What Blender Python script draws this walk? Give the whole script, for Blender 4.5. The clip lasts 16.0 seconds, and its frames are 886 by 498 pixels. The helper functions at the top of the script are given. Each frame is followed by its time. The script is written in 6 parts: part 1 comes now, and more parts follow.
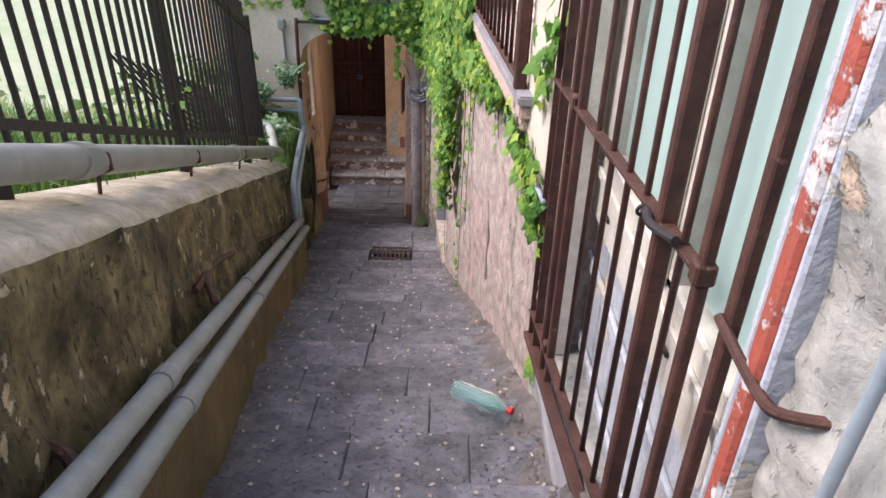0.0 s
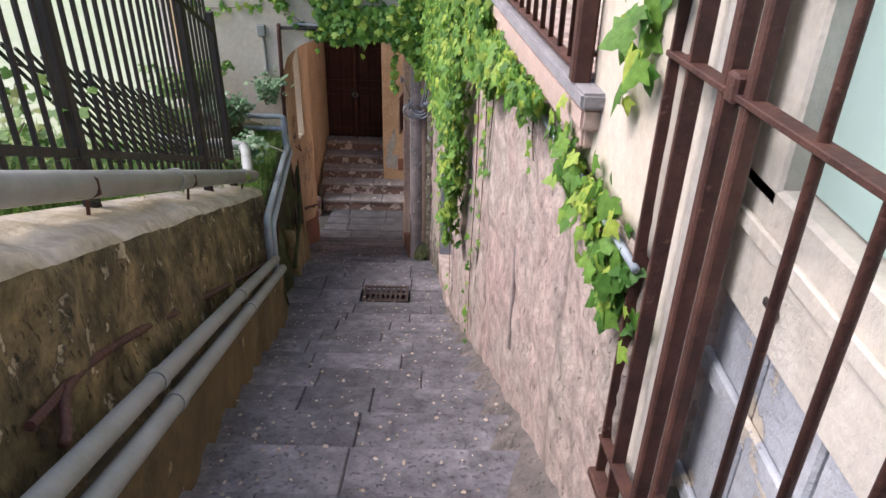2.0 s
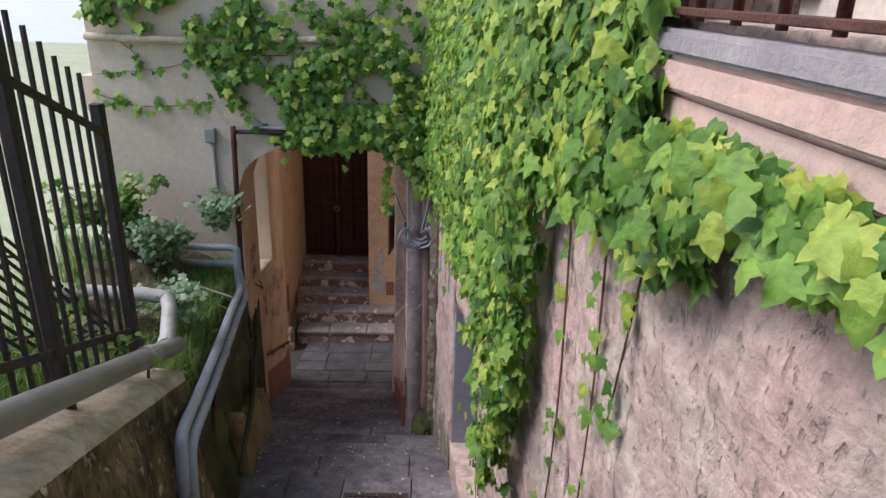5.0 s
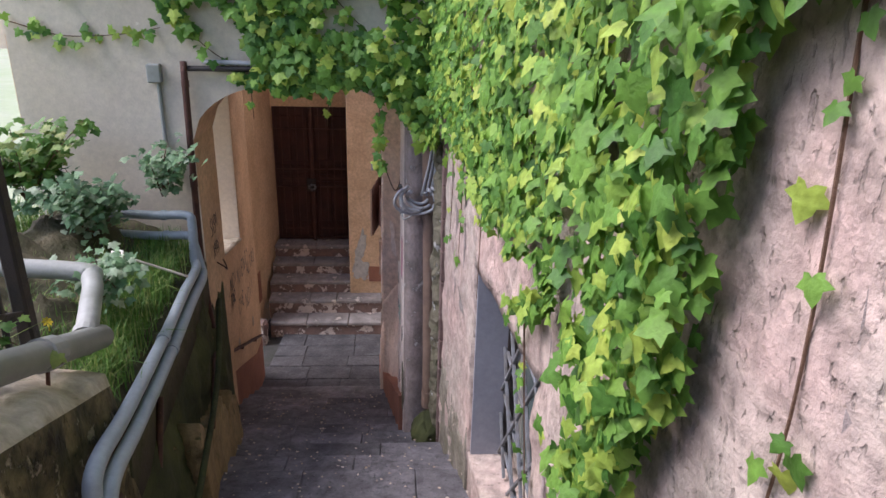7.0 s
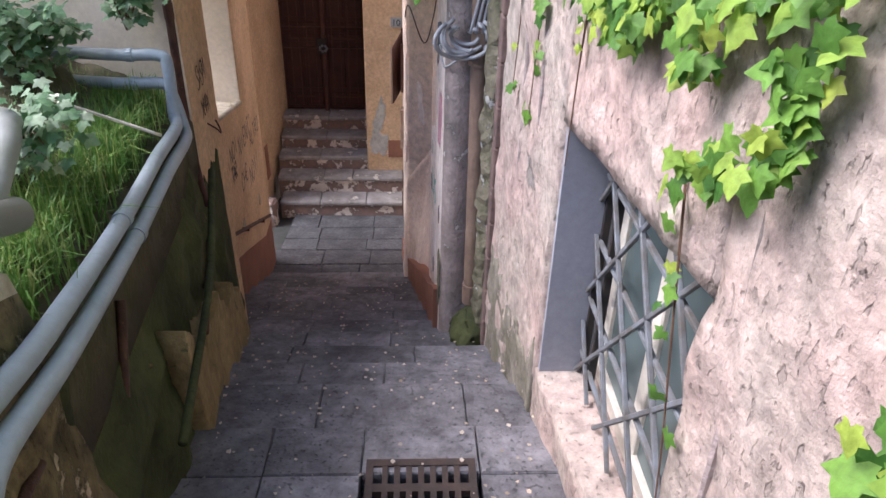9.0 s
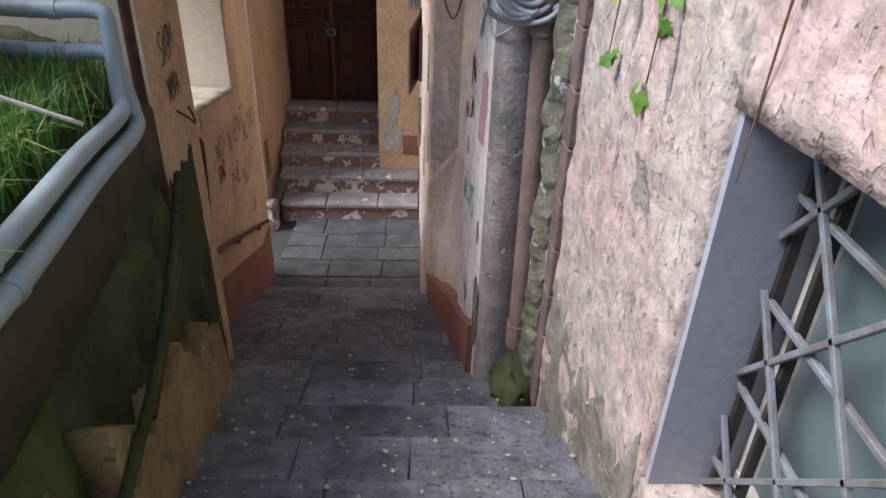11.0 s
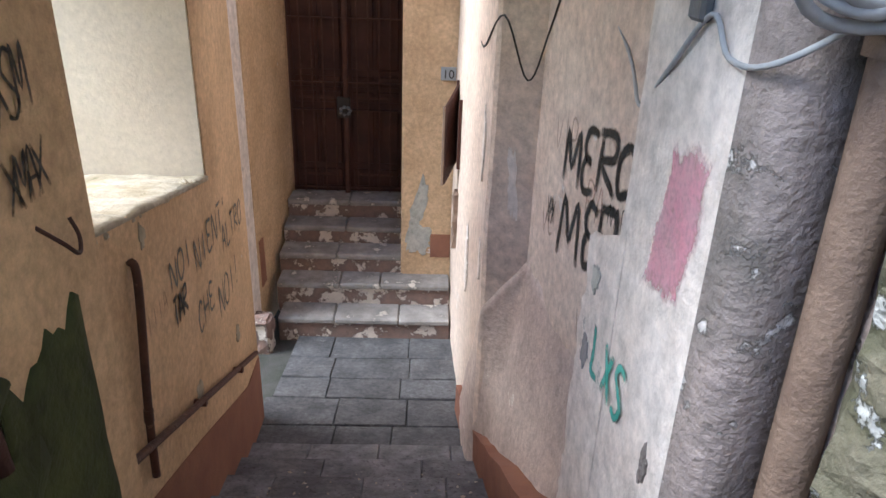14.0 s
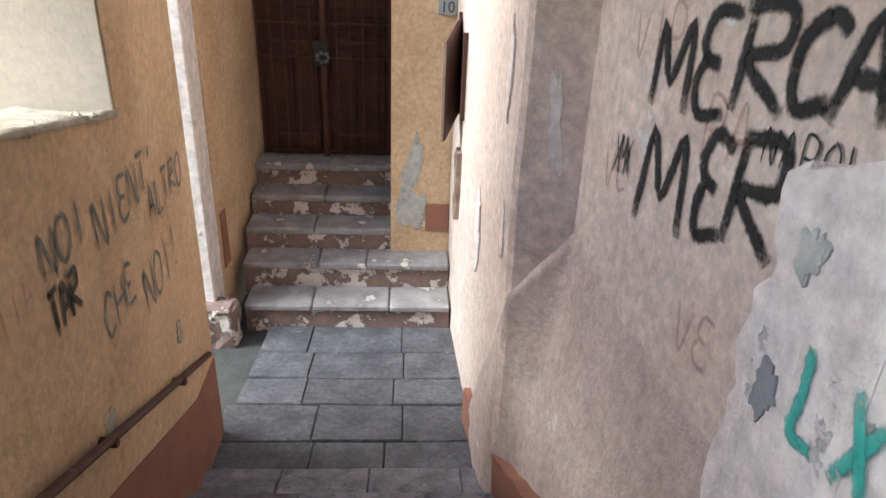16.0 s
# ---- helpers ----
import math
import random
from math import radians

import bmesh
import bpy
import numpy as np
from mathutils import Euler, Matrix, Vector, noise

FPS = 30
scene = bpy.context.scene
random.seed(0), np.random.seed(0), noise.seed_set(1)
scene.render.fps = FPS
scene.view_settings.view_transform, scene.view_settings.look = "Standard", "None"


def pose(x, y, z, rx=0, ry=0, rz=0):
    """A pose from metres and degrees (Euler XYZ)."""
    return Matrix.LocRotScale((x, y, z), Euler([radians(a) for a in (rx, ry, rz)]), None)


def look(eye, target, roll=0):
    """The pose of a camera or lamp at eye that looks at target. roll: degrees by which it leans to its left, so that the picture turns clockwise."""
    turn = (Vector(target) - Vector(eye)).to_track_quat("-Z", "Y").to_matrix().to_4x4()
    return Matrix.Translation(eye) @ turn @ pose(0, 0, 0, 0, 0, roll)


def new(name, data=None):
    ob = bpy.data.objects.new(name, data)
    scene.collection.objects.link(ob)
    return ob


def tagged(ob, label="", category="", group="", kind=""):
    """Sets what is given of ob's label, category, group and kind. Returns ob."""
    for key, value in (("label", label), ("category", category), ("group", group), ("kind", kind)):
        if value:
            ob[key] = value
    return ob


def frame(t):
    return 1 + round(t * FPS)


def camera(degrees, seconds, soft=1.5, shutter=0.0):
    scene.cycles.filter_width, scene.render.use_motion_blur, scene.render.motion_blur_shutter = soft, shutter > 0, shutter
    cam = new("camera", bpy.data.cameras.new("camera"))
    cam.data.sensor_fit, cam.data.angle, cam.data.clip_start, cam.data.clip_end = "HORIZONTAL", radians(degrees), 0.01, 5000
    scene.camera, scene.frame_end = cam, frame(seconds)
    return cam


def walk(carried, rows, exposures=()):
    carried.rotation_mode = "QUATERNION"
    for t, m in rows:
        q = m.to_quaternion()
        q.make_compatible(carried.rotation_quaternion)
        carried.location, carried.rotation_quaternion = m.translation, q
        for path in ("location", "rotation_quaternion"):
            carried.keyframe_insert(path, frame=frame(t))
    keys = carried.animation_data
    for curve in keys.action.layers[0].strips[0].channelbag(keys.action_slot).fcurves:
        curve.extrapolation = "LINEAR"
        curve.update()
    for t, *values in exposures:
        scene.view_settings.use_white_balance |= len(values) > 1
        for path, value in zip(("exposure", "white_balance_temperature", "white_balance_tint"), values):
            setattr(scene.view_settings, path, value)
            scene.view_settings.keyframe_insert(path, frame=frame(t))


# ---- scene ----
cam = camera(64.7, 16.0)
METRES, EYE, TILT, LEAN, TURN = 9.5, 1.5, 0.0, 0.0, 0.0
ROWS = [
    (0.0, 0.0, 0.0, 0.0, 0.75, -30.86, -1.25),
    (0.5, -0.0031, 0.0281, -0.0123, 0.8, -31.16, -1.32),
    (1.0, -0.0043, 0.0573, -0.0199, 0.84, -31.24, -1.3),
    (1.5, -0.0068, 0.0826, -0.0328, 0.83, -30.46, -1.36),
    (2.0, -0.0054, 0.1122, -0.0453, 0.69, -29.08, -1.32),
    (2.5, -0.0106, 0.1428, -0.0585, 0.56, -27.43, -1.35),
    (3.0, -0.0142, 0.1834, -0.0717, 0.3, -25.12, -1.4),
    (3.5, -0.0225, 0.2277, -0.0742, 0.12, -23.24, -1.4),
    (4.0, -0.0242, 0.2678, -0.0762, -0.08, -21.39, -1.47),
    (6.5, -0.0447, 0.402, -0.1393, -2.46, -20.4, -1.47),
    (7.0, -0.0503, 0.4308, -0.1543, -3.08, -21.18, -1.39),
    (7.5, -0.0565, 0.4576, -0.1685, -3.21, -24.9, -1.37),
    (8.0, -0.0581, 0.4824, -0.1789, -2.53, -29.58, -1.39),
    (8.5, -0.0622, 0.5061, -0.1941, -2.17, -30.7, -1.35),
    (11.0, -0.0807, 0.6321, -0.2492, -1.26, -31.19, -1.73),
    (11.5, -0.0815, 0.6585, -0.2632, -0.83, -29.52, -1.75),
    (12.0, -0.0866, 0.6828, -0.2767, -0.62, -27.88, -1.81),
    (12.5, -0.0917, 0.7105, -0.2885, -0.67, -26.65, -1.85),
    (13.0, -0.0976, 0.7416, -0.2999, -0.69, -25.83, -1.79),
    (13.5, -0.1052, 0.7754, -0.307, -0.64, -24.92, -1.92),
    (14.0, -0.1093, 0.8069, -0.3056, -0.8, -24.26, -1.87),
    (14.5, -0.1117, 0.8295, -0.3097, -0.84, -24.13, -1.9),
    (15.0, -0.1119, 0.8562, -0.3249, -1.37, -23.83, -1.9),
    (15.5, -0.1161, 0.8833, -0.3415, -1.76, -24.49, -1.91),
    (16.0, -0.1194, 0.9103, -0.3574, -2.25, -26.08, -2.05),
]
EXPOSURES = [(0.0, 1.2, 6250, 19), (2.0, 1.15, 6200, 19), (3.5, 0.8, 6200, 20), (4.2, 0.8, 6200, 21), (7.0, 1.2, 6000, 22), (8.5, 1.65, 5900, 20), (11.0, 1.5, 5850, 13), (12.5, 1.85, 5750, 9), (14.5, 2.1, 5650, 6), (16.0, 2.25, 5700, 5)]
walk(cam, [(t, pose(0, 0, EYE, TILT, LEAN, TURN) @ pose(METRES * x, METRES * y, METRES * z, 90 + pitch, roll, yaw)) for t, x, y, z, yaw, pitch, roll in ROWS], EXPOSURES)

# ---------------------------------------------------------------- light
world = bpy.data.worlds.new("world")
scene.world = world
world.use_nodes = True
wn = world.node_tree
sky = wn.nodes.new("ShaderNodeTexSky")
sky.sky_type, sky.sun_disc = "NISHITA", False
sky.sun_elevation, sky.sun_rotation = radians(48), radians(-70)
sky.air_density, sky.dust_density, sky.ozone_density = 1.0, 3.0, 1.0
wn.nodes["Background"].inputs["Strength"].default_value = 0.15
wn.links.new(sky.outputs[0], wn.nodes["Background"].inputs["Color"])
sun = new("sun", bpy.data.lights.new("sun", "SUN"))
sun.data.energy, sun.data.angle, sun.data.color = 1.5, radians(25), (1.0, 0.95, 0.88)
sun.matrix_world = look((-9, 3.5, 11), (0, 6, 0))

# ---------------------------------------------------------------- materials


def material(name, base, second=None, patch=None, scale=6.0, rough=0.85, bump=0.4, metal=0.0, patch_at=0.6, patch_scale=2.0,
             grain=90.0, rand=0.0, island=False, speck=0.14, spec=0.3, pits=0.0):
    """Base and second colours mixed by coarse noise, patches of a third with hard edges, fine grain and relief."""
    m = bpy.data.materials.new(name)
    m.use_nodes = True
    t = m.node_tree
    n, l = t.nodes, t.links
    p = n["Principled BSDF"]
    p.inputs["Metallic"].default_value = metal
    p.inputs["Specular IOR Level"].default_value = spec
    co = n.new("ShaderNodeTexCoord")

    def noise_node(s, detail=6.0, r=0.6):
        k = n.new("ShaderNodeTexNoise")
        k.inputs["Scale"].default_value, k.inputs["Detail"].default_value, k.inputs["Roughness"].default_value = s, detail, r
        l.new(co.outputs["Object"], k.inputs["Vector"])
        return k.outputs["Fac"]

    def ramp(fac, a, b):
        k = n.new("ShaderNodeMapRange")
        k.inputs["From Min"].default_value, k.inputs["From Max"].default_value = a, b
        l.new(fac, k.inputs["Value"])
        return k.outputs["Result"]

    def mix(fac, a, b, mode="MIX"):
        k = n.new("ShaderNodeMix")
        k.data_type, k.blend_type = "RGBA", mode
        if isinstance(fac, float):
            k.inputs[0].default_value = fac
        else:
            l.new(fac, k.inputs[0])
        for i, c in ((6, a), (7, b)):
            if isinstance(c, tuple):
                k.inputs[i].default_value = (*c, 1)
            else:
                l.new(c, k.inputs[i])
        return k.outputs[2]

    second = second or tuple(c * 0.7 for c in base)
    colour = mix(ramp(noise_node(scale), 0.35, 0.65), base, second)
    height = noise_node(grain, 4.0)
    if patch:
        edge = ramp(noise_node(patch_scale, 9.0, 0.65), patch_at, patch_at + 0.03)
        colour = mix(edge, colour, patch)
        k = n.new("ShaderNodeMath")
        k.operation = "MULTIPLY_ADD"
        l.new(edge, k.inputs[0])
        k.inputs[1].default_value = -0.8
        l.new(height, k.inputs[2])
        height = k.outputs[0]
    fine = ramp(noise_node(grain * 0.45, 8.0, 0.7), 0.3, 0.7)
    k = n.new("ShaderNodeMapRange")
    k.inputs["To Min"].default_value, k.inputs["To Max"].default_value = 1 - speck, 1 + 0.6 * speck
    l.new(fine, k.inputs["Value"])
    colour = mix(1.0, colour, k.outputs["Result"], "MULTIPLY")
    # Pits: sunk in the relief, their shade mixed into the colour as well.
    if pits:
        sp = n.new("ShaderNodeMapping")
        sp.inputs["Scale"].default_value = (1.0, 1.0, 0.45)
        l.new(co.outputs["Object"], sp.inputs["Vector"])
        k = n.new("ShaderNodeTexNoise")
        k.inputs["Scale"].default_value, k.inputs["Detail"].default_value = 46.0, 4.0
        l.new(sp.outputs[0], k.inputs["Vector"])
        pit = ramp(k.outputs["Fac"], 0.60, 0.68)
        k = n.new("ShaderNodeMath")
        k.operation = "MULTIPLY"
        l.new(pit, k.inputs[0])
        k.inputs[1].default_value = pits
        colour = mix(k.outputs[0], colour, tuple(c * 0.4 for c in second))
        k = n.new("ShaderNodeMath")
        k.operation = "MULTIPLY_ADD"
        l.new(pit, k.inputs[0])
        k.inputs[1].default_value = -0.35
        l.new(height, k.inputs[2])
        height = k.outputs[0]
    if rand:
        src = n.new("ShaderNodeNewGeometry").outputs["Random Per Island"] if island else n.new("ShaderNodeObjectInfo").outputs["Random"]
        k = n.new("ShaderNodeMapRange")
        k.inputs["To Min"].default_value, k.inputs["To Max"].default_value = 1 - rand, 1 + rand
        l.new(src, k.inputs["Value"])
        colour = mix(1.0, colour, k.outputs["Result"], "MULTIPLY")
    l.new(colour, p.inputs["Base Color"])
    k = n.new("ShaderNodeMapRange")
    k.inputs["To Min"].default_value, k.inputs["To Max"].default_value = max(rough - 0.12, 0.05), min(rough + 0.1, 1)
    l.new(fine, k.inputs["Value"])
    l.new(k.outputs["Result"], p.inputs["Roughness"])
    b = n.new("ShaderNodeBump")
    b.inputs["Strength"].default_value, b.inputs["Distance"].default_value = bump, 0.012
    l.new(height, b.inputs["Height"])
    l.new(b.outputs[0], p.inputs["Normal"])
    return m


def leaf_material(name, dark, light, yellow):
    """Thin leaves: each takes its own green, some yellowish, with light passing through."""
    m = bpy.data.materials.new(name)
    m.use_nodes = True
    t = m.node_tree
    n, l = t.nodes, t.links
    p = n["Principled BSDF"]
    p.inputs["Roughness"].default_value = 0.5
    p.inputs["Specular IOR Level"].default_value = 0.35
    g = n.new("ShaderNodeNewGeometry")
    r = n.new("ShaderNodeValToRGB")
    r.color_ramp.elements[0].color, r.color_ramp.elements[1].color = (*dark, 1), (*yellow, 1)
    e = r.color_ramp.elements.new(0.65)
    e.color = (*light, 1)
    l.new(g.outputs["Random Per Island"], r.inputs[0])
    co = n.new("ShaderNodeTexCoord")
    nz = n.new("ShaderNodeTexNoise")
    nz.inputs["Scale"].default_value, nz.inputs["Detail"].default_value = 55.0, 4.0
    l.new(co.outputs["Object"], nz.inputs["Vector"])
    mr = n.new("ShaderNodeMapRange")
    mr.inputs["From Min"].default_value, mr.inputs["From Max"].default_value = 0.3, 0.7
    mr.inputs["To Min"].default_value, mr.inputs["To Max"].default_value = 0.68, 1.2
    l.new(nz.outputs["Fac"], mr.inputs["Value"])
    mm = n.new("ShaderNodeMix")
    mm.data_type, mm.blend_type = "RGBA", "MULTIPLY"
    mm.inputs[0].default_value = 1.0
    l.new(r.outputs[0], mm.inputs[6])
    l.new(mr.outputs["Result"], mm.inputs[7])
    l.new(mm.outputs[2], p.inputs["Base Color"])
    bp = n.new("ShaderNodeBump")
    bp.inputs["Strength"].default_value, bp.inputs["Distance"].default_value = 0.5, 0.01
    l.new(nz.outputs["Fac"], bp.inputs["Height"])
    l.new(bp.outputs[0], p.inputs["Normal"])
    tr = n.new("ShaderNodeBsdfTranslucent")
    l.new(r.outputs[0], tr.inputs["Color"])
    mx = n.new("ShaderNodeMixShader")
    mx.inputs[0].default_value = 0.35
    l.new(p.outputs[0], mx.inputs[1])
    l.new(tr.outputs[0], mx.inputs[2])
    l.new(mx.outputs[0], n["Material Output"].inputs["Surface"])
    return m


M = {
    "basalt": material(speck=0.55, name="basalt", base=(0.235, 0.228, 0.24), second=(0.135, 0.13, 0.14), patch=(0.27, 0.26, 0.26), scale=3, patch_at=0.64, patch_scale=26, bump=1.0, grain=24, pits=0.5, rand=0.2, rough=0.75),
    "slab": material(speck=0.55, name="slab", base=(0.125, 0.125, 0.132), second=(0.065, 0.065, 0.07), patch=(0.22, 0.215, 0.22), scale=4, patch_at=0.66, patch_scale=14, bump=0.8, grain=60, rand=0.12),
    "mortar": material("mortar", (0.07, 0.068, 0.065), (0.04, 0.045, 0.035), scale=5, bump=0.8, grain=50),
    "cobble": material(speck=0.35, name="cobble", base=(0.2, 0.17, 0.155), second=(0.12, 0.11, 0.1), patch=(0.3, 0.27, 0.25), scale=9, bump=1.0, grain=35, patch_at=0.62, patch_scale=12),
    "pink": material("pink_plaster", (0.47, 0.35, 0.31), (0.45, 0.39, 0.335), (0.33, 0.295, 0.27), scale=2.2, bump=1.0, grain=28, patch_at=0.69, patch_scale=2.6, pits=0.45, speck=0.5),
    "cream": material("cream_plaster", (0.64, 0.575, 0.475), (0.58, 0.51, 0.41), (0.78, 0.72, 0.62), scale=1.2, bump=0.2, grain=60, patch_at=0.72, patch_scale=3),
    "ochre": material("ochre_plaster", (0.68, 0.485, 0.30), (0.54, 0.37, 0.22), (0.66, 0.60, 0.53), scale=2.2, bump=0.45, grain=60, patch_at=0.69, patch_scale=4, speck=0.3),
    "peach": material("peach_plaster", (0.70, 0.59, 0.50), (0.63, 0.50, 0.42), (0.75, 0.71, 0.67), scale=1.8, bump=0.45, grain=40, speck=0.34, patch_at=0.64, patch_scale=3.5),
    "white_pier": material("limewashed_plaster", (0.80, 0.735, 0.69), (0.72, 0.63, 0.57), (0.46, 0.43, 0.40), scale=3, bump=0.7, grain=30, patch_at=0.64, patch_scale=5, speck=0.34),
    "grey_pier": material("weathered_render", (0.40, 0.33, 0.31), (0.20, 0.175, 0.16), (0.62, 0.58, 0.56), scale=3.5, bump=1.0, grain=40, patch_at=0.60, patch_scale=7, speck=0.3),
    "ochreold": material("old_ochre_render", (0.36, 0.27, 0.13), (0.22, 0.165, 0.08), (0.14, 0.14, 0.06), scale=3, bump=0.7, grain=40, patch_at=0.63, patch_scale=5, speck=0.4),
    "scuffed": material("scuffed_plaster", (0.60, 0.49, 0.43), (0.46, 0.375, 0.33), (0.70, 0.64, 0.58), scale=2.4, bump=0.5, grain=50, patch_at=0.64, patch_scale=5, speck=0.3),
    "mossfoot": material("damp_wall_foot", (0.27, 0.24, 0.20), (0.17, 0.16, 0.115), (0.43, 0.36, 0.31), scale=5, bump=1.0, grain=30, patch_at=0.6, patch_scale=9, speck=0.5),
    "peel": material(speck=0.35, name="peeling_plaster", base=(0.5, 0.48, 0.43), second=(0.36, 0.37, 0.34), patch=(0.52, 0.41, 0.31), scale=5, bump=0.8, grain=26, patch_at=0.64, patch_scale=2.5, pits=0.3),
    "moss": material(speck=0.9, name="mossy_render", base=(0.24, 0.185, 0.095), second=(0.055, 0.05, 0.024), patch=(0.44, 0.37, 0.25), pits=0.7, scale=4.2, bump=1.0, grain=17, patch_at=0.58, patch_scale=9),
    "damp": material(speck=0.35, name="damp_mossy_wall", base=(0.085, 0.098, 0.035), second=(0.03, 0.036, 0.015), patch=(0.24, 0.19, 0.1), scale=2.6, bump=0.9, grain=30, patch_at=0.66, patch_scale=3),
    "cap": material(speck=0.35, name="worn_render_cap", base=(0.54, 0.49, 0.40), second=(0.38, 0.33, 0.23), patch=(0.25, 0.24, 0.13), scale=4, bump=0.8, grain=35, patch_at=0.66, patch_scale=4),
    "skirt": material("red_brown_skirting", (0.30, 0.14, 0.09), (0.24, 0.11, 0.075), (0.5, 0.38, 0.3), scale=4, bump=0.4, grain=60, patch_at=0.7, patch_scale=6),
    "step": material("worn_painted_step", (0.36, 0.335, 0.32), (0.2, 0.185, 0.175), (0.62, 0.56, 0.5), scale=5, bump=0.8, grain=45, patch_at=0.6, patch_scale=5, rand=0.15),
    "riser": material("flaked_red_riser", (0.27, 0.18, 0.15), (0.14, 0.11, 0.1), (0.68, 0.6, 0.53), scale=6, bump=0.8, grain=45, patch_at=0.52, patch_scale=6, rand=0.15),
    "pipe": material("grey_pvc", (0.33, 0.34, 0.325), (0.25, 0.265, 0.235), (0.26, 0.27, 0.22), scale=5, rough=0.5, bump=0.1, grain=60, patch_at=0.7, patch_scale=6),
    "bluepipe": material("blue_grey_pvc", (0.36, 0.42, 0.46), (0.30, 0.35, 0.38), scale=5, rough=0.45, bump=0.1, grain=60),
    "rust": material("brown_painted_iron", (0.105, 0.047, 0.034), (0.06, 0.028, 0.022), (0.17, 0.085, 0.06), scale=12, rough=0.6, bump=0.4, grain=80, patch_at=0.64, patch_scale=14),
    "grate": material("brown_cast_iron", (0.075, 0.05, 0.042), (0.05, 0.04, 0.036), scale=14, rough=0.6, bump=0.3, grain=90),
    "oldbrick": material("dull_old_brick", (0.2, 0.135, 0.12), (0.14, 0.1, 0.09), (0.36, 0.33, 0.31), scale=7, bump=0.7, grain=45, patch_at=0.64, patch_scale=8, speck=0.3),
    "iron": material("dark_iron", (0.028, 0.027, 0.028), (0.045, 0.035, 0.03), scale=14, rough=0.6, bump=0.3, grain=90),
    "grey_iron": material("grey_painted_iron", (0.2, 0.22, 0.245), (0.13, 0.12, 0.11), (0.26, 0.13, 0.08), scale=9, rough=0.6, bump=0.4, grain=90, patch_at=0.68, patch_scale=14),
    "brown_pipe": material("rusty_downpipe", (0.27, 0.19, 0.14), (0.19, 0.13, 0.1), (0.42, 0.2, 0.09), scale=5, rough=0.75, bump=0.6, grain=60, patch_at=0.68, patch_scale=4),
    "lichen": material(speck=0.35, name="lichened_render", base=(0.20, 0.18, 0.13), second=(0.10, 0.10, 0.06), patch=(0.52, 0.52, 0.5), scale=9, bump=1.0, grain=35, patch_at=0.58, patch_scale=8),
    "wood": material("dark_brown_wood", (0.075, 0.03, 0.022), (0.045, 0.02, 0.016), scale=4, rough=0.5, bump=0.25, grain=70),
    "redwood": material("worn_red_timber", (0.42, 0.09, 0.06), (0.33, 0.10, 0.07), (0.62, 0.6, 0.58), scale=8, bump=0.5, grain=60, patch_at=0.54, patch_scale=8),
    "shutter": material("flaking_white_shutter", (0.72, 0.68, 0.6), (0.6, 0.56, 0.48), (0.42, 0.40, 0.38), scale=4, rough=0.6, bump=0.4, grain=60, patch_at=0.66, patch_scale=5),
    "blueshutter": material("flaking_blue_white_boards", (0.55, 0.58, 0.62), (0.42, 0.45, 0.5), (0.66, 0.6, 0.5), scale=6, rough=0.7, bump=0.6, grain=50, patch_at=0.58, patch_scale=6),
    "reveal": material("blue_grey_reveal", (0.33, 0.34, 0.38), (0.28, 0.29, 0.33), scale=2.5, bump=0.15, grain=60),
    "sill": material("pink_stone_sill", (0.58, 0.42, 0.35), (0.48, 0.38, 0.33), (0.36, 0.33, 0.31), scale=4, bump=0.5, grain=50, patch_at=0.64, patch_scale=5),
    "greystone": material("grey_stone", (0.33, 0.32, 0.32), (0.25, 0.24, 0.25), scale=5, bump=0.5, grain=60),
    "soil": material(speck=0.35, name="soil", base=(0.10, 0.085, 0.05), second=(0.06, 0.06, 0.03), scale=7, bump=1.0, grain=30),
    "meadow": material("pale_meadow", (0.30, 0.36, 0.20), (0.38, 0.40, 0.27), scale=0.4, bump=0.5, grain=6),
    "black": material("black_spray_paint", (0.012, 0.012, 0.012), (0.02, 0.02, 0.02), rough=0.6, bump=0.1),
    "pinkpaint": material("pink_spray_paint", (0.62, 0.27, 0.35), (0.58, 0.34, 0.39), (0.66, 0.5, 0.5), scale=9, rough=0.7, bump=0.2, patch_at=0.66, patch_scale=9),
    "greenpaint": material("green_spray_paint", (0.05, 0.36, 0.29), (0.10, 0.42, 0.35), rough=0.6, bump=0.1),
    "bluepaint": material("faded_blue_paint", (0.11, 0.15, 0.16), (0.17, 0.18, 0.17), scale=14, rough=0.7, bump=0.1),
    "redpaint": material("faded_red_paint", (0.55, 0.2, 0.17), (0.6, 0.34, 0.27), scale=14, rough=0.7, bump=0.1),
    "plaque": material("grey_plaque", (0.36, 0.38, 0.38), (0.3, 0.31, 0.32), rough=0.5, bump=0.1),
    "cable": material("grey_cable", (0.42, 0.43, 0.45), (0.32, 0.33, 0.35), rough=0.5, bump=0.1),
    "stem": material("ivy_stem", (0.16, 0.09, 0.055), (0.1, 0.06, 0.04), rough=0.85, bump=0.6),
    "cap_red": material("red_plastic", (0.6, 0.03, 0.03), (0.5, 0.03, 0.03), rough=0.4, bump=0.05),
    "litter": material("dry_leaf", (0.42, 0.33, 0.24), (0.5, 0.45, 0.38), rough=0.8, bump=0.2, rand=0.3, island=True),
    "far": material("pale_water", (0.42, 0.47, 0.53), (0.50, 0.54, 0.58), scale=0.05, bump=0.3, grain=0.6, rough=0.4, speck=0.25),
}


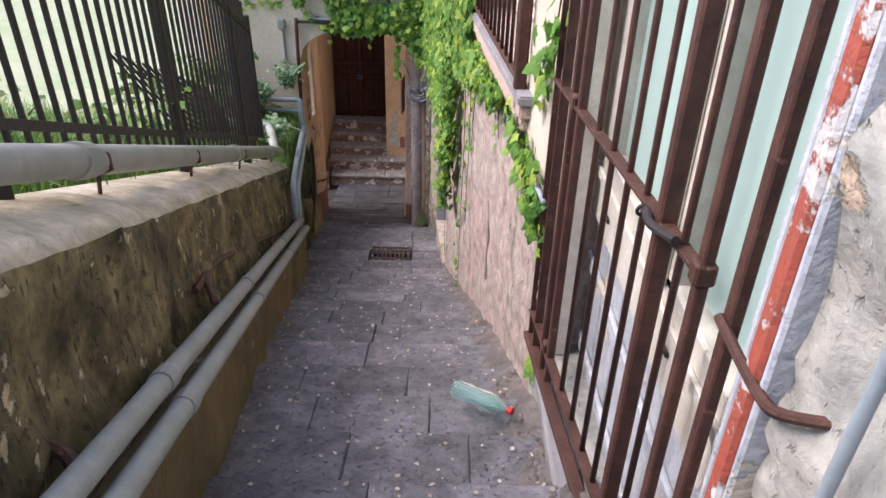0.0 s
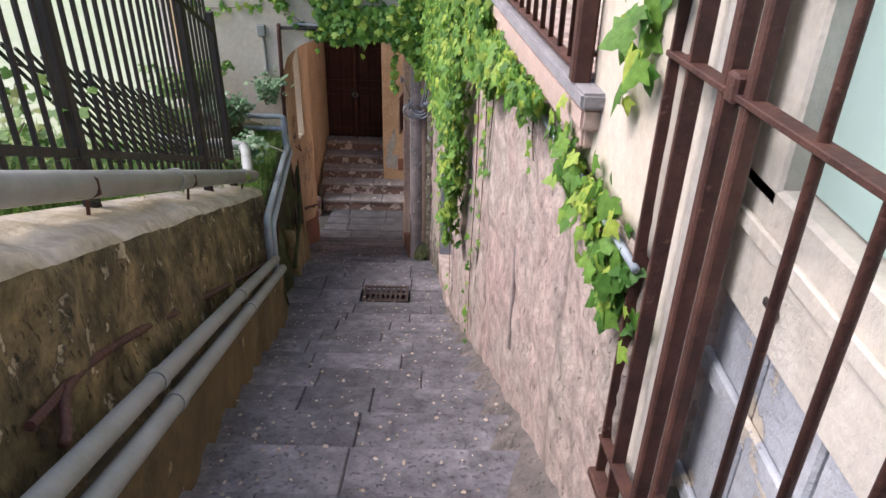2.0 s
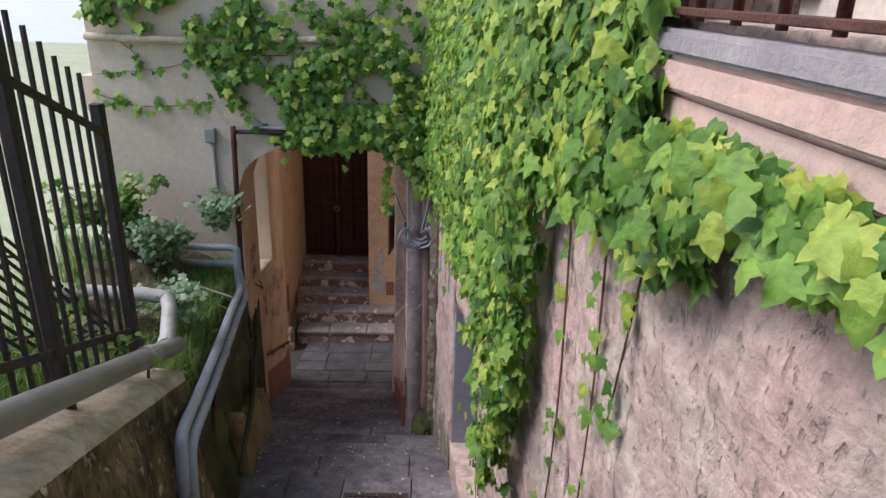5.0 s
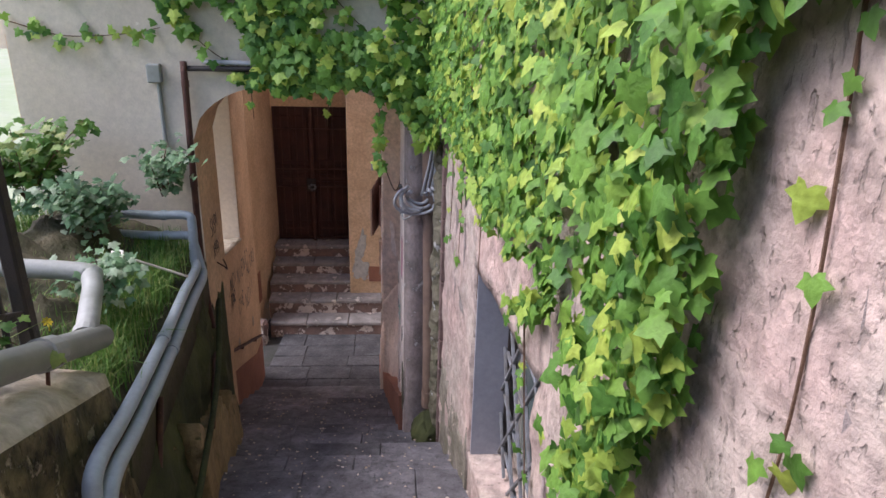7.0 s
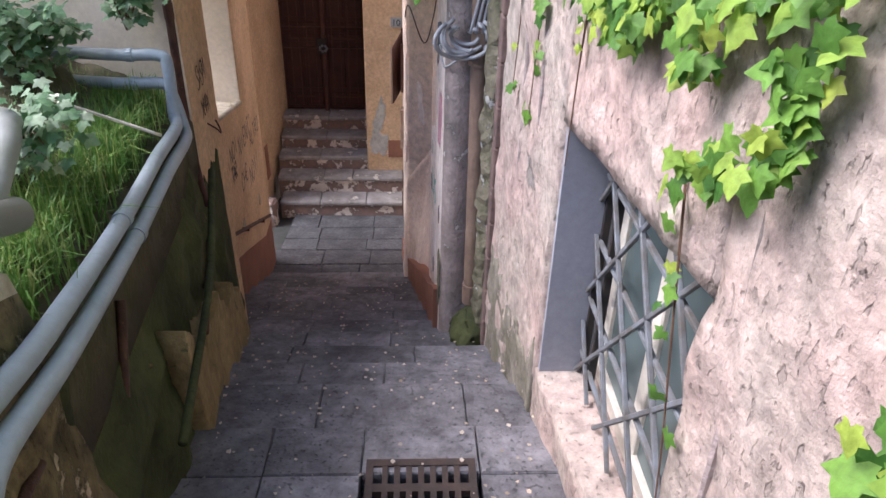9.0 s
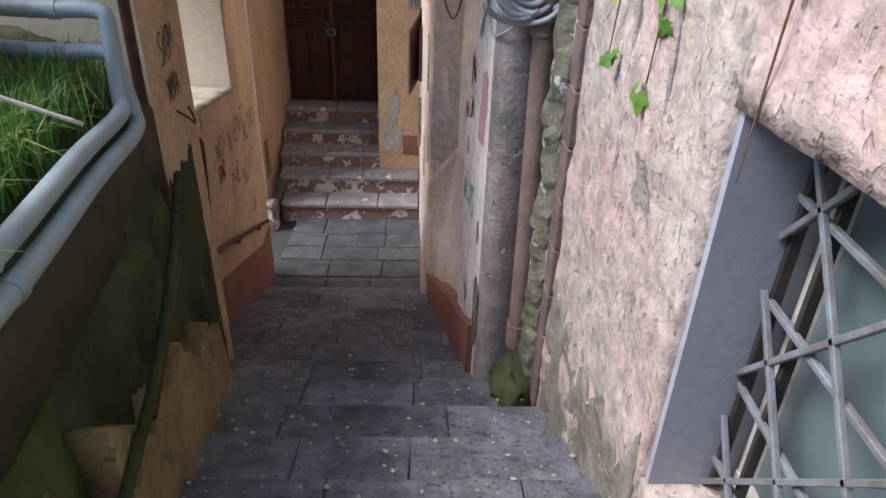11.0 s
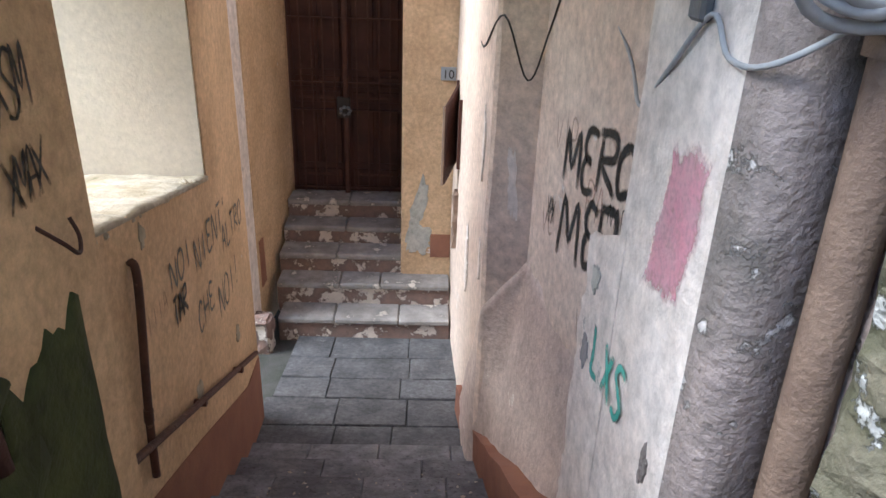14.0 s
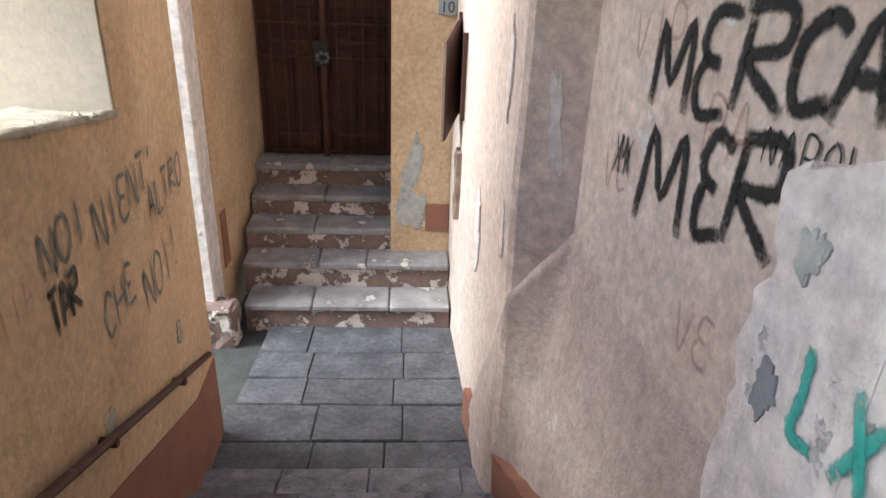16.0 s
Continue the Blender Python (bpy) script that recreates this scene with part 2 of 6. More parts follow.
def spray(name, density):
    """Spray paint: covers by the stroke's own cover, thinning into droplets at its edge."""
    m = M[name]
    n, l = m.node_tree.nodes, m.node_tree.links
    at = n.new("ShaderNodeAttribute")
    at.attribute_name = "cover"
    co = n.new("ShaderNodeTexCoord")
    nz = n.new("ShaderNodeTexNoise")
    nz.inputs["Scale"].default_value, nz.inputs["Detail"].default_value = 70.0, 8.0
    l.new(co.outputs["Object"], nz.inputs["Vector"])
    k = n.new("ShaderNodeMath")
    k.operation = "MULTIPLY_ADD"
    l.new(nz.outputs["Fac"], k.inputs[0])
    k.inputs[1].default_value = 1.2
    k.inputs[2].default_value = -0.6
    c = n.new("ShaderNodeMath")
    c.operation = "ADD"
    l.new(k.outputs[0], c.inputs[0])
    l.new(at.outputs["Fac"], c.inputs[1])
    r = n.new("ShaderNodeMapRange")
    r.inputs["From Min"].default_value, r.inputs["From Max"].default_value = 0.1, 1.0
    r.inputs["To Max"].default_value = density
    l.new(c.outputs[0], r.inputs["Value"])
    l.new(r.outputs["Result"], n["Principled BSDF"].inputs["Alpha"])


for name, density in (("black", 0.98), ("pinkpaint", 0.85), ("greenpaint", 0.95), ("bluepaint", 0.75), ("redpaint", 0.4)):
    spray(name, density)
LEAF = leaf_material("ivy_leaf", (0.06, 0.17, 0.03), (0.19, 0.37, 0.06), (0.44, 0.54, 0.09))
GRASS = leaf_material("grass_blade", (0.07, 0.17, 0.035), (0.14, 0.27, 0.05), (0.32, 0.36, 0.12))
SHRUB = leaf_material("shrub_leaf", (0.08, 0.19, 0.08), (0.22, 0.35, 0.19), (0.38, 0.46, 0.32))


def glass(name, colour, rough=0.08, alpha=1.0):
    m = bpy.data.materials.new(name)
    m.use_nodes = True
    p = m.node_tree.nodes["Principled BSDF"]
    p.inputs["Base Color"].default_value = (*colour, 1)
    p.inputs["Roughness"].default_value = rough
    p.inputs["Transmission Weight"].default_value = alpha
    p.inputs["IOR"].default_value = 1.2
    return m


YELLOW = material("yellow_petal", (0.75, 0.55, 0.03), (0.7, 0.5, 0.03), bump=0.05)
OCHRE_DIRTY = material("dirty_ochre_render", (0.19, 0.14, 0.068), (0.09, 0.07, 0.035), (0.42, 0.33, 0.2), scale=3, bump=0.6, grain=40, patch_at=0.65, patch_scale=4, speck=0.3)
M["bottle"] = glass("pale_green_plastic", (0.55, 0.85, 0.8), 0.12, 0.85)
M["pane"] = glass("pale_green_window_glass", (0.50, 0.68, 0.62), 0.25, 0.15)
M["darkpane"] = glass("dark_window_glass", (0.12, 0.16, 0.16), 0.2, 0.1)

# ---------------------------------------------------------------- mesh helpers


def link_mesh(name, bm, mat, parent=None, label="", smooth=False):
    me = bpy.data.meshes.new(name)
    bm.normal_update()
    bm.to_mesh(me)
    bm.free()
    me.materials.append(M[mat] if isinstance(mat, str) else mat)
    if smooth:
        for f in me.polygons:
            f.use_smooth = True
    ob = new(name, me)
    if parent is not None:
        ob.parent = parent
    if label:
        ob["label"] = label
    return ob


def part(name, bm, mat, parent, label="", smooth=False):
    return link_mesh(name, bm, mat, parent, label, smooth)


def setting(name, bm, mat, label="", category="", smooth=False):
    return tagged(link_mesh(name, bm, mat, None, label, smooth), label, category, kind="structure")


def thing(name, label, category, group=""):
    return tagged(new(name), label, category, group)


def hexa(bm, c):
    """A box from eight corners: four below, four above, each going round."""
    v = [bm.verts.new(p) for p in c]
    for q in ((3, 2, 1, 0), (4, 5, 6, 7), (0, 1, 5, 4), (1, 2, 6, 5), (2, 3, 7, 6), (3, 0, 4, 7)):
        bm.faces.new([v[i] for i in q])
    return v


def bar(bm, a, b, w=0.02, d=None, bevel=True, side=None):
    """A square or flat bar from a to b, with chamfered edges."""
    a, b = Vector(a), Vector(b)
    d = d or w
    z = (b - a).normalized()
    x = Vector(side) if side else (Vector((1, 0, 0)) if abs(z.x) < 0.8 else Vector((0, 1, 0)))
    y = z.cross(x).normalized()
    x = y.cross(z).normalized()
    c = min(w, d) * (0.15 if bevel else 0)
    ring = [(w / 2 - c, d / 2), (-w / 2 + c, d / 2), (-w / 2, d / 2 - c), (-w / 2, -d / 2 + c), (-w / 2 + c, -d / 2), (w / 2 - c, -d / 2), (w / 2, -d / 2 + c), (w / 2, d / 2 - c)]
    if not bevel:
        ring = [(w / 2, d / 2), (-w / 2, d / 2), (-w / 2, -d / 2), (w / 2, -d / 2)]
    lo = [bm.verts.new(a + x * p + y * q) for p, q in ring]
    hi = [bm.verts.new(b + x * p + y * q) for p, q in ring]
    k = len(ring)
    for i in range(k):
        bm.faces.new((lo[i], lo[(i + 1) % k], hi[(i + 1) % k], hi[i]))
    bm.faces.new(lo[::-1])
    bm.faces.new(hi)
    return bm


def box(bm, x0, x1, y0, y1, z0, z1, c=0.0):
    """An upright block with chamfered edges."""
    if c <= 0:
        hexa(bm, [(x0, y0, z0), (x1, y0, z0), (x1, y1, z0), (x0, y1, z0), (x0, y0, z1), (x1, y0, z1), (x1, y1, z1), (x0, y1, z1)])
        return bm
    t = bmesh.new()
    hexa(t, [(x0, y0, z0), (x1, y0, z0), (x1, y1, z0), (x0, y1, z0), (x0, y0, z1), (x1, y0, z1), (x1, y1, z1), (x0, y1, z1)])
    bmesh.ops.bevel(t, geom=t.edges[:], offset=c, segments=1, affect="EDGES")
    me = bpy.data.meshes.new("tmp")
    t.to_mesh(me)
    t.free()
    bm.from_mesh(me)
    bpy.data.meshes.remove(me)
    return bm


def smooth_path(pts, n=8):
    """Points along a soft curve through pts."""
    p = [Vector(q) for q in pts]
    p = [p[0] * 2 - p[1]] + p + [p[-1] * 2 - p[-2]]
    out = []
    for i in range(1, len(p) - 2):
        for k in range(n):
            t = k / n
            a, b, c, d = p[i - 1], p[i], p[i + 1], p[i + 2]
            out.append(0.5 * (2 * b + (c - a) * t + (2 * a - 5 * b + 4 * c - d) * t * t + (3 * b - a - 3 * c + d) * t ** 3))
    return out + [p[-2]]


def tube(bm, pts, r, sides=10, taper=1.0, caps=True):
    """A round pipe along pts."""
    p = [Vector(q) for q in pts]
    rings = []
    up = None
    for i, q in enumerate(p):
        z = (p[min(i + 1, len(p) - 1)] - p[max(i - 1, 0)]).normalized()
        if up is None:
            up = Vector((0, 0, 1)) if abs(z.z) < 0.8 else Vector((1, 0, 0))
        x = (up - z * up.dot(z)).normalized()
        up = x
        y = z.cross(x)
        rr = r * (1 + (taper - 1) * i / max(len(p) - 1, 1))
        rings.append([bm.verts.new(q + (x * math.cos(a) + y * math.sin(a)) * rr) for a in (2 * math.pi * k / sides for k in range(sides))])
    for a, b in zip(rings, rings[1:]):
        for k in range(sides):
            bm.faces.new((a[k], a[(k + 1) % sides], b[(k + 1) % sides], b[k]))
    if caps:
        bm.faces.new(rings[0][::-1])
        bm.faces.new(rings[-1])
    return bm


def fbm(p, s):
    return noise.fractal(Vector(p) * s, 0.7, 2.0, 4)


def sheet(bm, fn, nu, nv, normal, rough=0.0, s=3.0, thick=0.3):
    """A wall with an uneven front fn(u, v) and a plain back, thick metres behind it."""
    nrm = Vector(normal).normalized()
    fr = [[None] * (nv + 1) for _ in range(nu + 1)]
    bk = [[None] * (nv + 1) for _ in range(nu + 1)]
    for i in range(nu + 1):
        for j in range(nv + 1):
            p = Vector(fn(i / nu, j / nv))
            fr[i][j] = bm.verts.new(p + nrm * rough * fbm(p, s))
            if i in (0, nu) or j in (0, nv):
                bk[i][j] = bm.verts.new(p - nrm * thick)
    for i in range(nu):
        for j in range(nv):
            bm.faces.new((fr[i][j], fr[i + 1][j], fr[i + 1][j + 1], fr[i][j + 1]))
    for i in range(nu):
        bm.faces.new((fr[i + 1][0], fr[i][0], bk[i][0], bk[i + 1][0]))
        bm.faces.new((fr[i][nv], fr[i + 1][nv], bk[i + 1][nv], bk[i][nv]))
    for j in range(nv):
        bm.faces.new((fr[0][j], fr[0][j + 1], bk[0][j + 1], bk[0][j]))
        bm.faces.new((fr[nu][j + 1], fr[nu][j], bk[nu][j], bk[nu][j + 1]))
    bm.faces.new([bk[i][0] for i in range(nu + 1)] + [bk[nu][j] for j in range(1, nv + 1)] + [bk[i][nv] for i in range(nu - 1, -1, -1)] + [bk[0][j] for j in range(nv - 1, 0, -1)])
    bmesh.ops.recalc_face_normals(bm, faces=bm.faces[:])
    return bm


def prism(bm, outline, z0, z1, rough=0.0, s=3.0, nz=1):
    """An upright block over a ground outline (anticlockwise), in nz courses, roughened."""
    rings = []
    for k in range(nz + 1):
        z = z0 + (z1 - z0) * k / nz
        ring = []
        for x, y in outline:
            d = fbm((x, y, z), s) * rough
            ring.append(bm.verts.new((x + d, y + d * 0.5, z)))
        rings.append(ring)
    n = len(outline)
    for a, b in zip(rings, rings[1:]):
        for k in range(n):
            bm.faces.new((a[k], a[(k + 1) % n], b[(k + 1) % n], b[k]))
    bm.faces.new(rings[0][::-1])
    bm.faces.new(rings[-1])
    return bm


# ---------------------------------------------------------------- plan
def xr(y):
    """The face of the wall with the windows."""
    return 0.35 - 0.0993 * (y - 3)


def xl(y):
    """The foot of the parapet and bank wall."""
    return -0.91 - 0.128 * (y - 2.25)


def xlt(y):
    """The parapet's upper inner edge."""
    return -1.03 - 0.144 * (y - 2.56)


def ztop(y):
    """The parapet's top."""
    return 0.79 - 0.414 * (y - 1.19)


PROFILE = ((-3.0, 1.4), (1.95, -0.58), (3.38, -1.13), (6.0, -2.38), (6.72, -2.70), (7.32, -2.76), (7.74, -2.91), (10.56, -4.23), (11.62, -4.76), (13.5, -5.03), (15.5, -5.1))


def zf(y):
    for (a, za), (b, zb) in zip(PROFILE, PROFILE[1:]):
        if y <= b:
            return za + (zb - za) * (y - a) / (b - a)
    return PROFILE[-1][1]


FACADE, ARCH_L, ARCH_R = 8.8, -1.87, -0.40

# ---------------------------------------------------------------- ground and steps
# Nosing lines of the stair: upper flight, level stretch with the drain, lower flight, landing.
NOSINGS = [-1.3 + 0.37 * i for i in range(22)]
NOSINGS = [y for y in NOSINGS if y < 6.6] + [6.72, 7.32] + [7.72 + 0.354 * i for i in range(12)]


def stair_bed():
    bm = bmesh.new()
    n = 60
    rows = []
    for i in range(n + 1):
        y = -2.0 + 13.7 * i / n
        rows.append([bm.verts.new((x, y, zf(y) - d)) for x, d in ((-2.9, 0.16), (1.2, 0.16), (1.2, 0.7), (-2.9, 0.7))])
    for a, b in zip(rows, rows[1:]):
        for k in range(4):
            bm.faces.new((a[k], a[(k + 1) % 4], b[(k + 1) % 4], b[k]))
    bm.faces.new(rows[0])
    bm.faces.new(rows[-1][::-1])
    bmesh.ops.recalc_face_normals(bm, faces=bm.faces[:])
    return setting("floor_stair", bm, "mortar", "dark worn basalt stair with sloping treads between two walls", "stairs")


def stone(parent, x0, x1, y0, y1, z0, z1, mat, h=0.14, name="stone", gap=0.002, wear=0.006):
    """One paving stone: z0 is its upper edge at y0, z1 at y1; rounded, a little uneven."""
    bm = bmesh.new()
    x0, x1, y0, y1 = x0 + gap, x1 - gap, y0 + gap, y1 - gap
    c = wear
    jit = [random.uniform(-0.007, 0.007) for _ in range(4)]
    lo = [bm.verts.new(p) for p in ((x0, y0, z0 - h), (x1, y0, z0 - h), (x1, y1, z1 - h), (x0, y1, z1 - h))]
    mid = [bm.verts.new(p) for p in ((x0, y0, z0 - c), (x1, y0, z0 - c), (x1, y1, z1 - 1.3 * c), (x0, y1, z1 - 1.3 * c))]
    hi = [bm.verts.new(p) for p in ((x0 + c, y0 + c, z0 + jit[0]), (x1 - c, y0 + c, z0 + jit[1]), (x1 - c, y1 - 1.5 * c, z1 + jit[2]), (x0 + c, y1 - 1.5 * c, z1 + jit[3]))]
    for a, b in ((lo, mid), (mid, hi)):
        for k in range(4):
            bm.faces.new((a[k], a[(k + 1) % 4], b[(k + 1) % 4], b[k]))
    bm.faces.new(hi)
    bm.faces.new(lo[::-1])
    return part(name, bm, mat, parent)


def cuts(a, b, least, most):
    out = [a]
    while b - out[-1] > most * 1.2:
        out.append(out[-1] + random.uniform(least, most))
    return out + [b]


def pave(bed):
    for y0, y1 in zip(NOSINGS, NOSINGS[1:]):
        level = y0 == 6.72
        a, b = (xl(y0) - 0.12, xr(y0) + 0.12) if y0 < 8.7 else (-2.25, -0.4)
        rows = [(y0, y1)] if y1 - y0 < 0.45 else [(y0, (y0 + y1) / 2), ((y0 + y1) / 2, y1)]
        for r0, r1 in rows:
            m = (zf(y0) + zf(y1)) / 2
            drop = (zf(y0) - zf(y1)) * 0.22
            z0, z1 = (zf(r0), zf(r1)) if level else (m + drop, m - drop)
            for p, q in pairs([a, -1.25, -0.85, -0.36, b] if level else cuts(a, b, 0.35, 0.75)):
                if level and p == -0.85 and r1 < 7.2:
                    continue
                stone(bed, p, q, r0, r1, z0, z1, "basalt", 0.3)


def pairs(c):
    return list(zip(c, c[1:]))


def drain():
    """Cast-iron grating with two rows of slots, let into the level stretch."""
    d = thing("drain_grating", "rusty cast-iron drain grating with two rows of slots", "drain")
    x0, x1, y0, y1 = -0.83, -0.38, 6.80, 7.09
    z = zf(6.95) + 0.004
    bm = bmesh.new()
    box(bm, x0, x1, y0, y0 + 0.035, z - 0.05, z)
    box(bm, x0, x1, y1 - 0.035, y1, z - 0.05, z)
    box(bm, x0, x0 + 0.03, y0 + 0.035, y1 - 0.035, z - 0.05, z)
    box(bm, x1 - 0.03, x1, y0 + 0.035, y1 - 0.035, z - 0.05, z)
    part("frame", bm, "grate", d)
    bm = bmesh.new()
    box(bm, x0 + 0.03, x1 - 0.03, (y0 + y1) / 2 - 0.02, (y0 + y1) / 2 + 0.02, z - 0.04, z - 0.003)
    part("cross_bar", bm, "grate", d)
    for row in ((y0 + 0.035, (y0 + y1) / 2 - 0.02), ((y0 + y1) / 2 + 0.02, y1 - 0.035)):
        for k in range(1, 8):
            x = x0 + 0.03 + (x1 - x0 - 0.06) * k / 8
            bm = bmesh.new()
            box(bm, x - 0.012, x + 0.012, row[0], row[1], z - 0.04, z - 0.003)
            part("bar", bm, "grate", d)
    # Dark plate close under the bars, standing in for the shade inside the slots.
    bm = bmesh.new()
    box(bm, x0 - 0.02, x1 + 0.02, y0 - 0.02, y1 + 0.02, z - 0.145, z - 0.10)
    part("sump", bm, "iron", d)


bed = stair_bed()

# Strip of small cobbles along the foot of the window wall.
bm = bmesh.new()
for i in range(900):
    y = random.uniform(0.3, 6.4)
    w = random.uniform(0, 1)
    x = xr(y) + 0.03 - w * 0.17 * (1.15 - y / 9)
    r = random.uniform(0.012, 0.024)
    z = zf(y) + 0.06 * (1 - w) + 0.0
    bmesh.ops.create_icosphere(bm, subdivisions=1, radius=r, matrix=Matrix.Translation((x, y, z)) @ Matrix.Diagonal((1, 1.3, 0.7, 1)))
tagged(link_mesh("cobble_strip", bm, "cobble"), "rough pebbles set in mortar along the wall foot", "pebbles", kind="stuff")
bm = bmesh.new()
rows = []
for i in range(61):
    y = 0.2 + 6.3 * i / 60
    a = 0.16 * (1.15 - y / 9)
    rows.append([bm.verts.new((xr(y) + 0.05, y, zf(y) - 0.3)), bm.verts.new((xr(y) - a - 0.03, y, zf(y) - 0.3)), bm.verts.new((xr(y) - a - 0.03, y, zf(y) - 0.02)), bm.verts.new((xr(y) + 0.05, y, zf(y) + 0.085 + 0.015 * fbm((0, y, 0), 4)))])
for a, b in zip(rows, rows[1:]):
    for k in range(4):
        bm.faces.new((a[k], a[(k + 1) % 4], b[(k + 1) % 4], b[k]))
bm.faces.new(rows[0])
bm.faces.new(rows[-1][::-1])
bmesh.ops.recalc_face_normals(bm, faces=bm.faces[:])
setting("kerb_fillet", bm, "cobble", "sloping fillet of pebbly mortar at the wall foot", "kerb")

# Landing at the foot, in slabs.
bm = bmesh.new()
box(bm, -5.2, -0.3, 11.64, 15.6, -5.6, -5.09)
landing = setting("floor_landing", bm, "mortar", "grey stone slab landing at the foot of the stair", "floor")

# ---------------------------------------------------------------- left side: parapet, bank wall, garden
bm = bmesh.new()
n, prof = 170, 9
rows = []
for i in range(n + 1):
    y = -2.0 + 8.46 * i / n
    x0, x1, z0, z1 = xl(y), xlt(y), zf(y) - 0.25, ztop(y)
    pts = []
    for k in range(14):
        f = k / 13
        pts.append((x0 + (x1 - x0) * f, y, z0 + (z1 - 0.06 - z0) * f))
    pts += [(x1 - 0.03, y, z1 - 0.02), (x1 - 0.09, y, z1), (x1 - 0.2, y, z1 + 0.02), (x1 - 0.34, y, z1 + 0.03), (x1 - 0.42, y, z1 - 0.5), (x1 - 0.42, y, z0)]
    ring = []
    for k, p in enumerate(pts):
        d = fbm(p, 2.6) * 0.035 + fbm(p, 9) * 0.012 if k < 17 else 0
        ring.append(bm.verts.new((p[0] + d, p[1], p[2] + (d * 0.7 if k > 11 else 0))))
    rows.append(ring)
m = len(rows[0])
for a, b in zip(rows, rows[1:]):
    for k in range(m):
        bm.faces.new((a[k], a[(k + 1) % m], b[(k + 1) % m], b[k]))
bm.faces.new(rows[0])
bm.faces.new(rows[-1][::-1])
bmesh.ops.recalc_face_normals(bm, faces=bm.faces[:])
par = setting("wall_parapet", bm, "moss", "stained mossy ochre-rendered parapet with a worn top", "wall", smooth=True)
par.data.materials.append(M["cap"])
for f in par.data.polygons:
    if 13 <= f.index % m <= 17 and f.index < n * m:
        f.material_index = 1

# Damp wall under the bank, from the parapet's end to the archway.
bm = bmesh.new()


def bank_top(y):
    return -1.74 - 0.05 * (y - 6.4)


sheet(bm, lambda u, v: (xl(6.4 + 2.5 * u) - 0.16 * v, 6.4 + 2.5 * u, (zf(6.4 + 2.5 * u) - 0.3) * (1 - v) + bank_top(6.4 + 2.5 * u) * v), 40, 24, (1, 0, 0.1), 0.06, 2.5, 0.3)
setting("wall_bank", bm, "damp", "damp mossy retaining wall under the grassy bank", "wall", smooth=True)
bm = bmesh.new()
sheet(bm, lambda u, v: (xl(7.3 + 1.5 * u) + 0.05 - 0.05 * v, 7.3 + 1.5 * u, zf(7.3 + 1.5 * u) - 0.3 + v * (0.72 + 0.16 * fbm((u * 3, 0, 0), 2.3) + 0.03 * fbm((u * 3, 0, 0), 7))), 60, 10, (1, 0, 0), 0.01, 4, 0.12)
setting("wall_bank_render", bm, "ochreold", "ragged patch of ochre render on the damp wall", "wall", smooth=True)

# Garden ground, falling away to the hills.


def garden(x, y):
    edge = xlt(y) - 0.3
    base = ztop(y) - 0.12 if y < 6.45 else bank_top(y) + 0.1
    if 6.0 < y < 6.9:
        w = (y - 6.0) / 0.9
        base = (ztop(y) - 0.12) * (1 - w) + (bank_top(y) + 0.1) * w
    d = max(edge - x, 0)
    if y > 8.9:
        return -5.2 - max(d - 34, 0) * 1.6 + 0.05 * fbm((x, y, 0), 1.2)
    return base + min(d, 1.3) * 0.28 - max(d - 2.5, 0) * 0.09 - max(d - 28, 0) * 1.6 + 0.05 * fbm((x, y, 0), 1.2)


bm = bmesh.new()
cols = [0, 0.25, 0.5, 0.8, 1.2, 1.6, 2.2, 3, 4.5, 7, 12, 20, 28, 34, 38, 70]
ys = [-30, -12, -5] + [-2.5 + 0.5 * k for k in range(24)] + [12, 16, 22, 40, 70]
gv = [[bm.verts.new((xlt(min(max(y, -2.5), 8.8)) - 0.34 - c, y, garden(xlt(min(max(y, -2.5), 8.8)) - 0.34 - c, max(y, -2.5)))) for c in cols] for y in ys]
for i in range(len(ys) - 1):
    for j in range(len(cols) - 1):
        if 8.4 <= ys[i] < 8.9 and cols[j + 1] <= 2.3:
            continue
        bm.faces.new((gv[i][j], gv[i + 1][j], gv[i + 1][j + 1], gv[i][j + 1]))
bmesh.ops.recalc_face_normals(bm, faces=bm.faces[:])
setting("ground", bm, "meadow", "pale grassy slope falling away behind the fence", "ground", smooth=True)
bm = bmesh.new()
for k in range(2):
    vs = [bm.verts.new(p) for p in ((-4000, -4000, -60 - k), (4000, -4000, -60 - k), (4000, 4000, -60 - k), (-4000, 4000, -60 - k))]
    bm.faces.new(vs if k == 0 else vs[::-1])
setting("water", bm, "far", "pale rippled water reaching the horizon", "water")

# ---------------------------------------------------------------- right side: window wall
# Built in panels round the two windows and the low grated window.
W1 = (0.86, 2.42, -0.42, 2.4)   # tall barred window: y, y, z, z
W2 = (2.98, 4.5, 0.56, 2.4)     # window over the stone ledge
W3 = (6.30, 7.43, -2.52, -1.36)  # low window with a lattice


def right_panel(y0, y1, z0, z1, mat, rough=0.018, thick=0.45, label="", follow=False):
    bm = bmesh.new()
    nu, nv = max(2, int((y1 - y0) / 0.06)), max(2, int((z1 - z0) / 0.06))

    def fn(u, v):
        y = y0 + (y1 - y0) * u
        low = zf(y) - 0.3 if follow else z0
        return (xr(y), y, low + (z1 - low) * v)

    sheet(bm, fn, nu, nv, (-1, -0.099, 0), rough, 5, thick)
    return setting("wall_right", bm, mat, label, "wall", smooth=True)


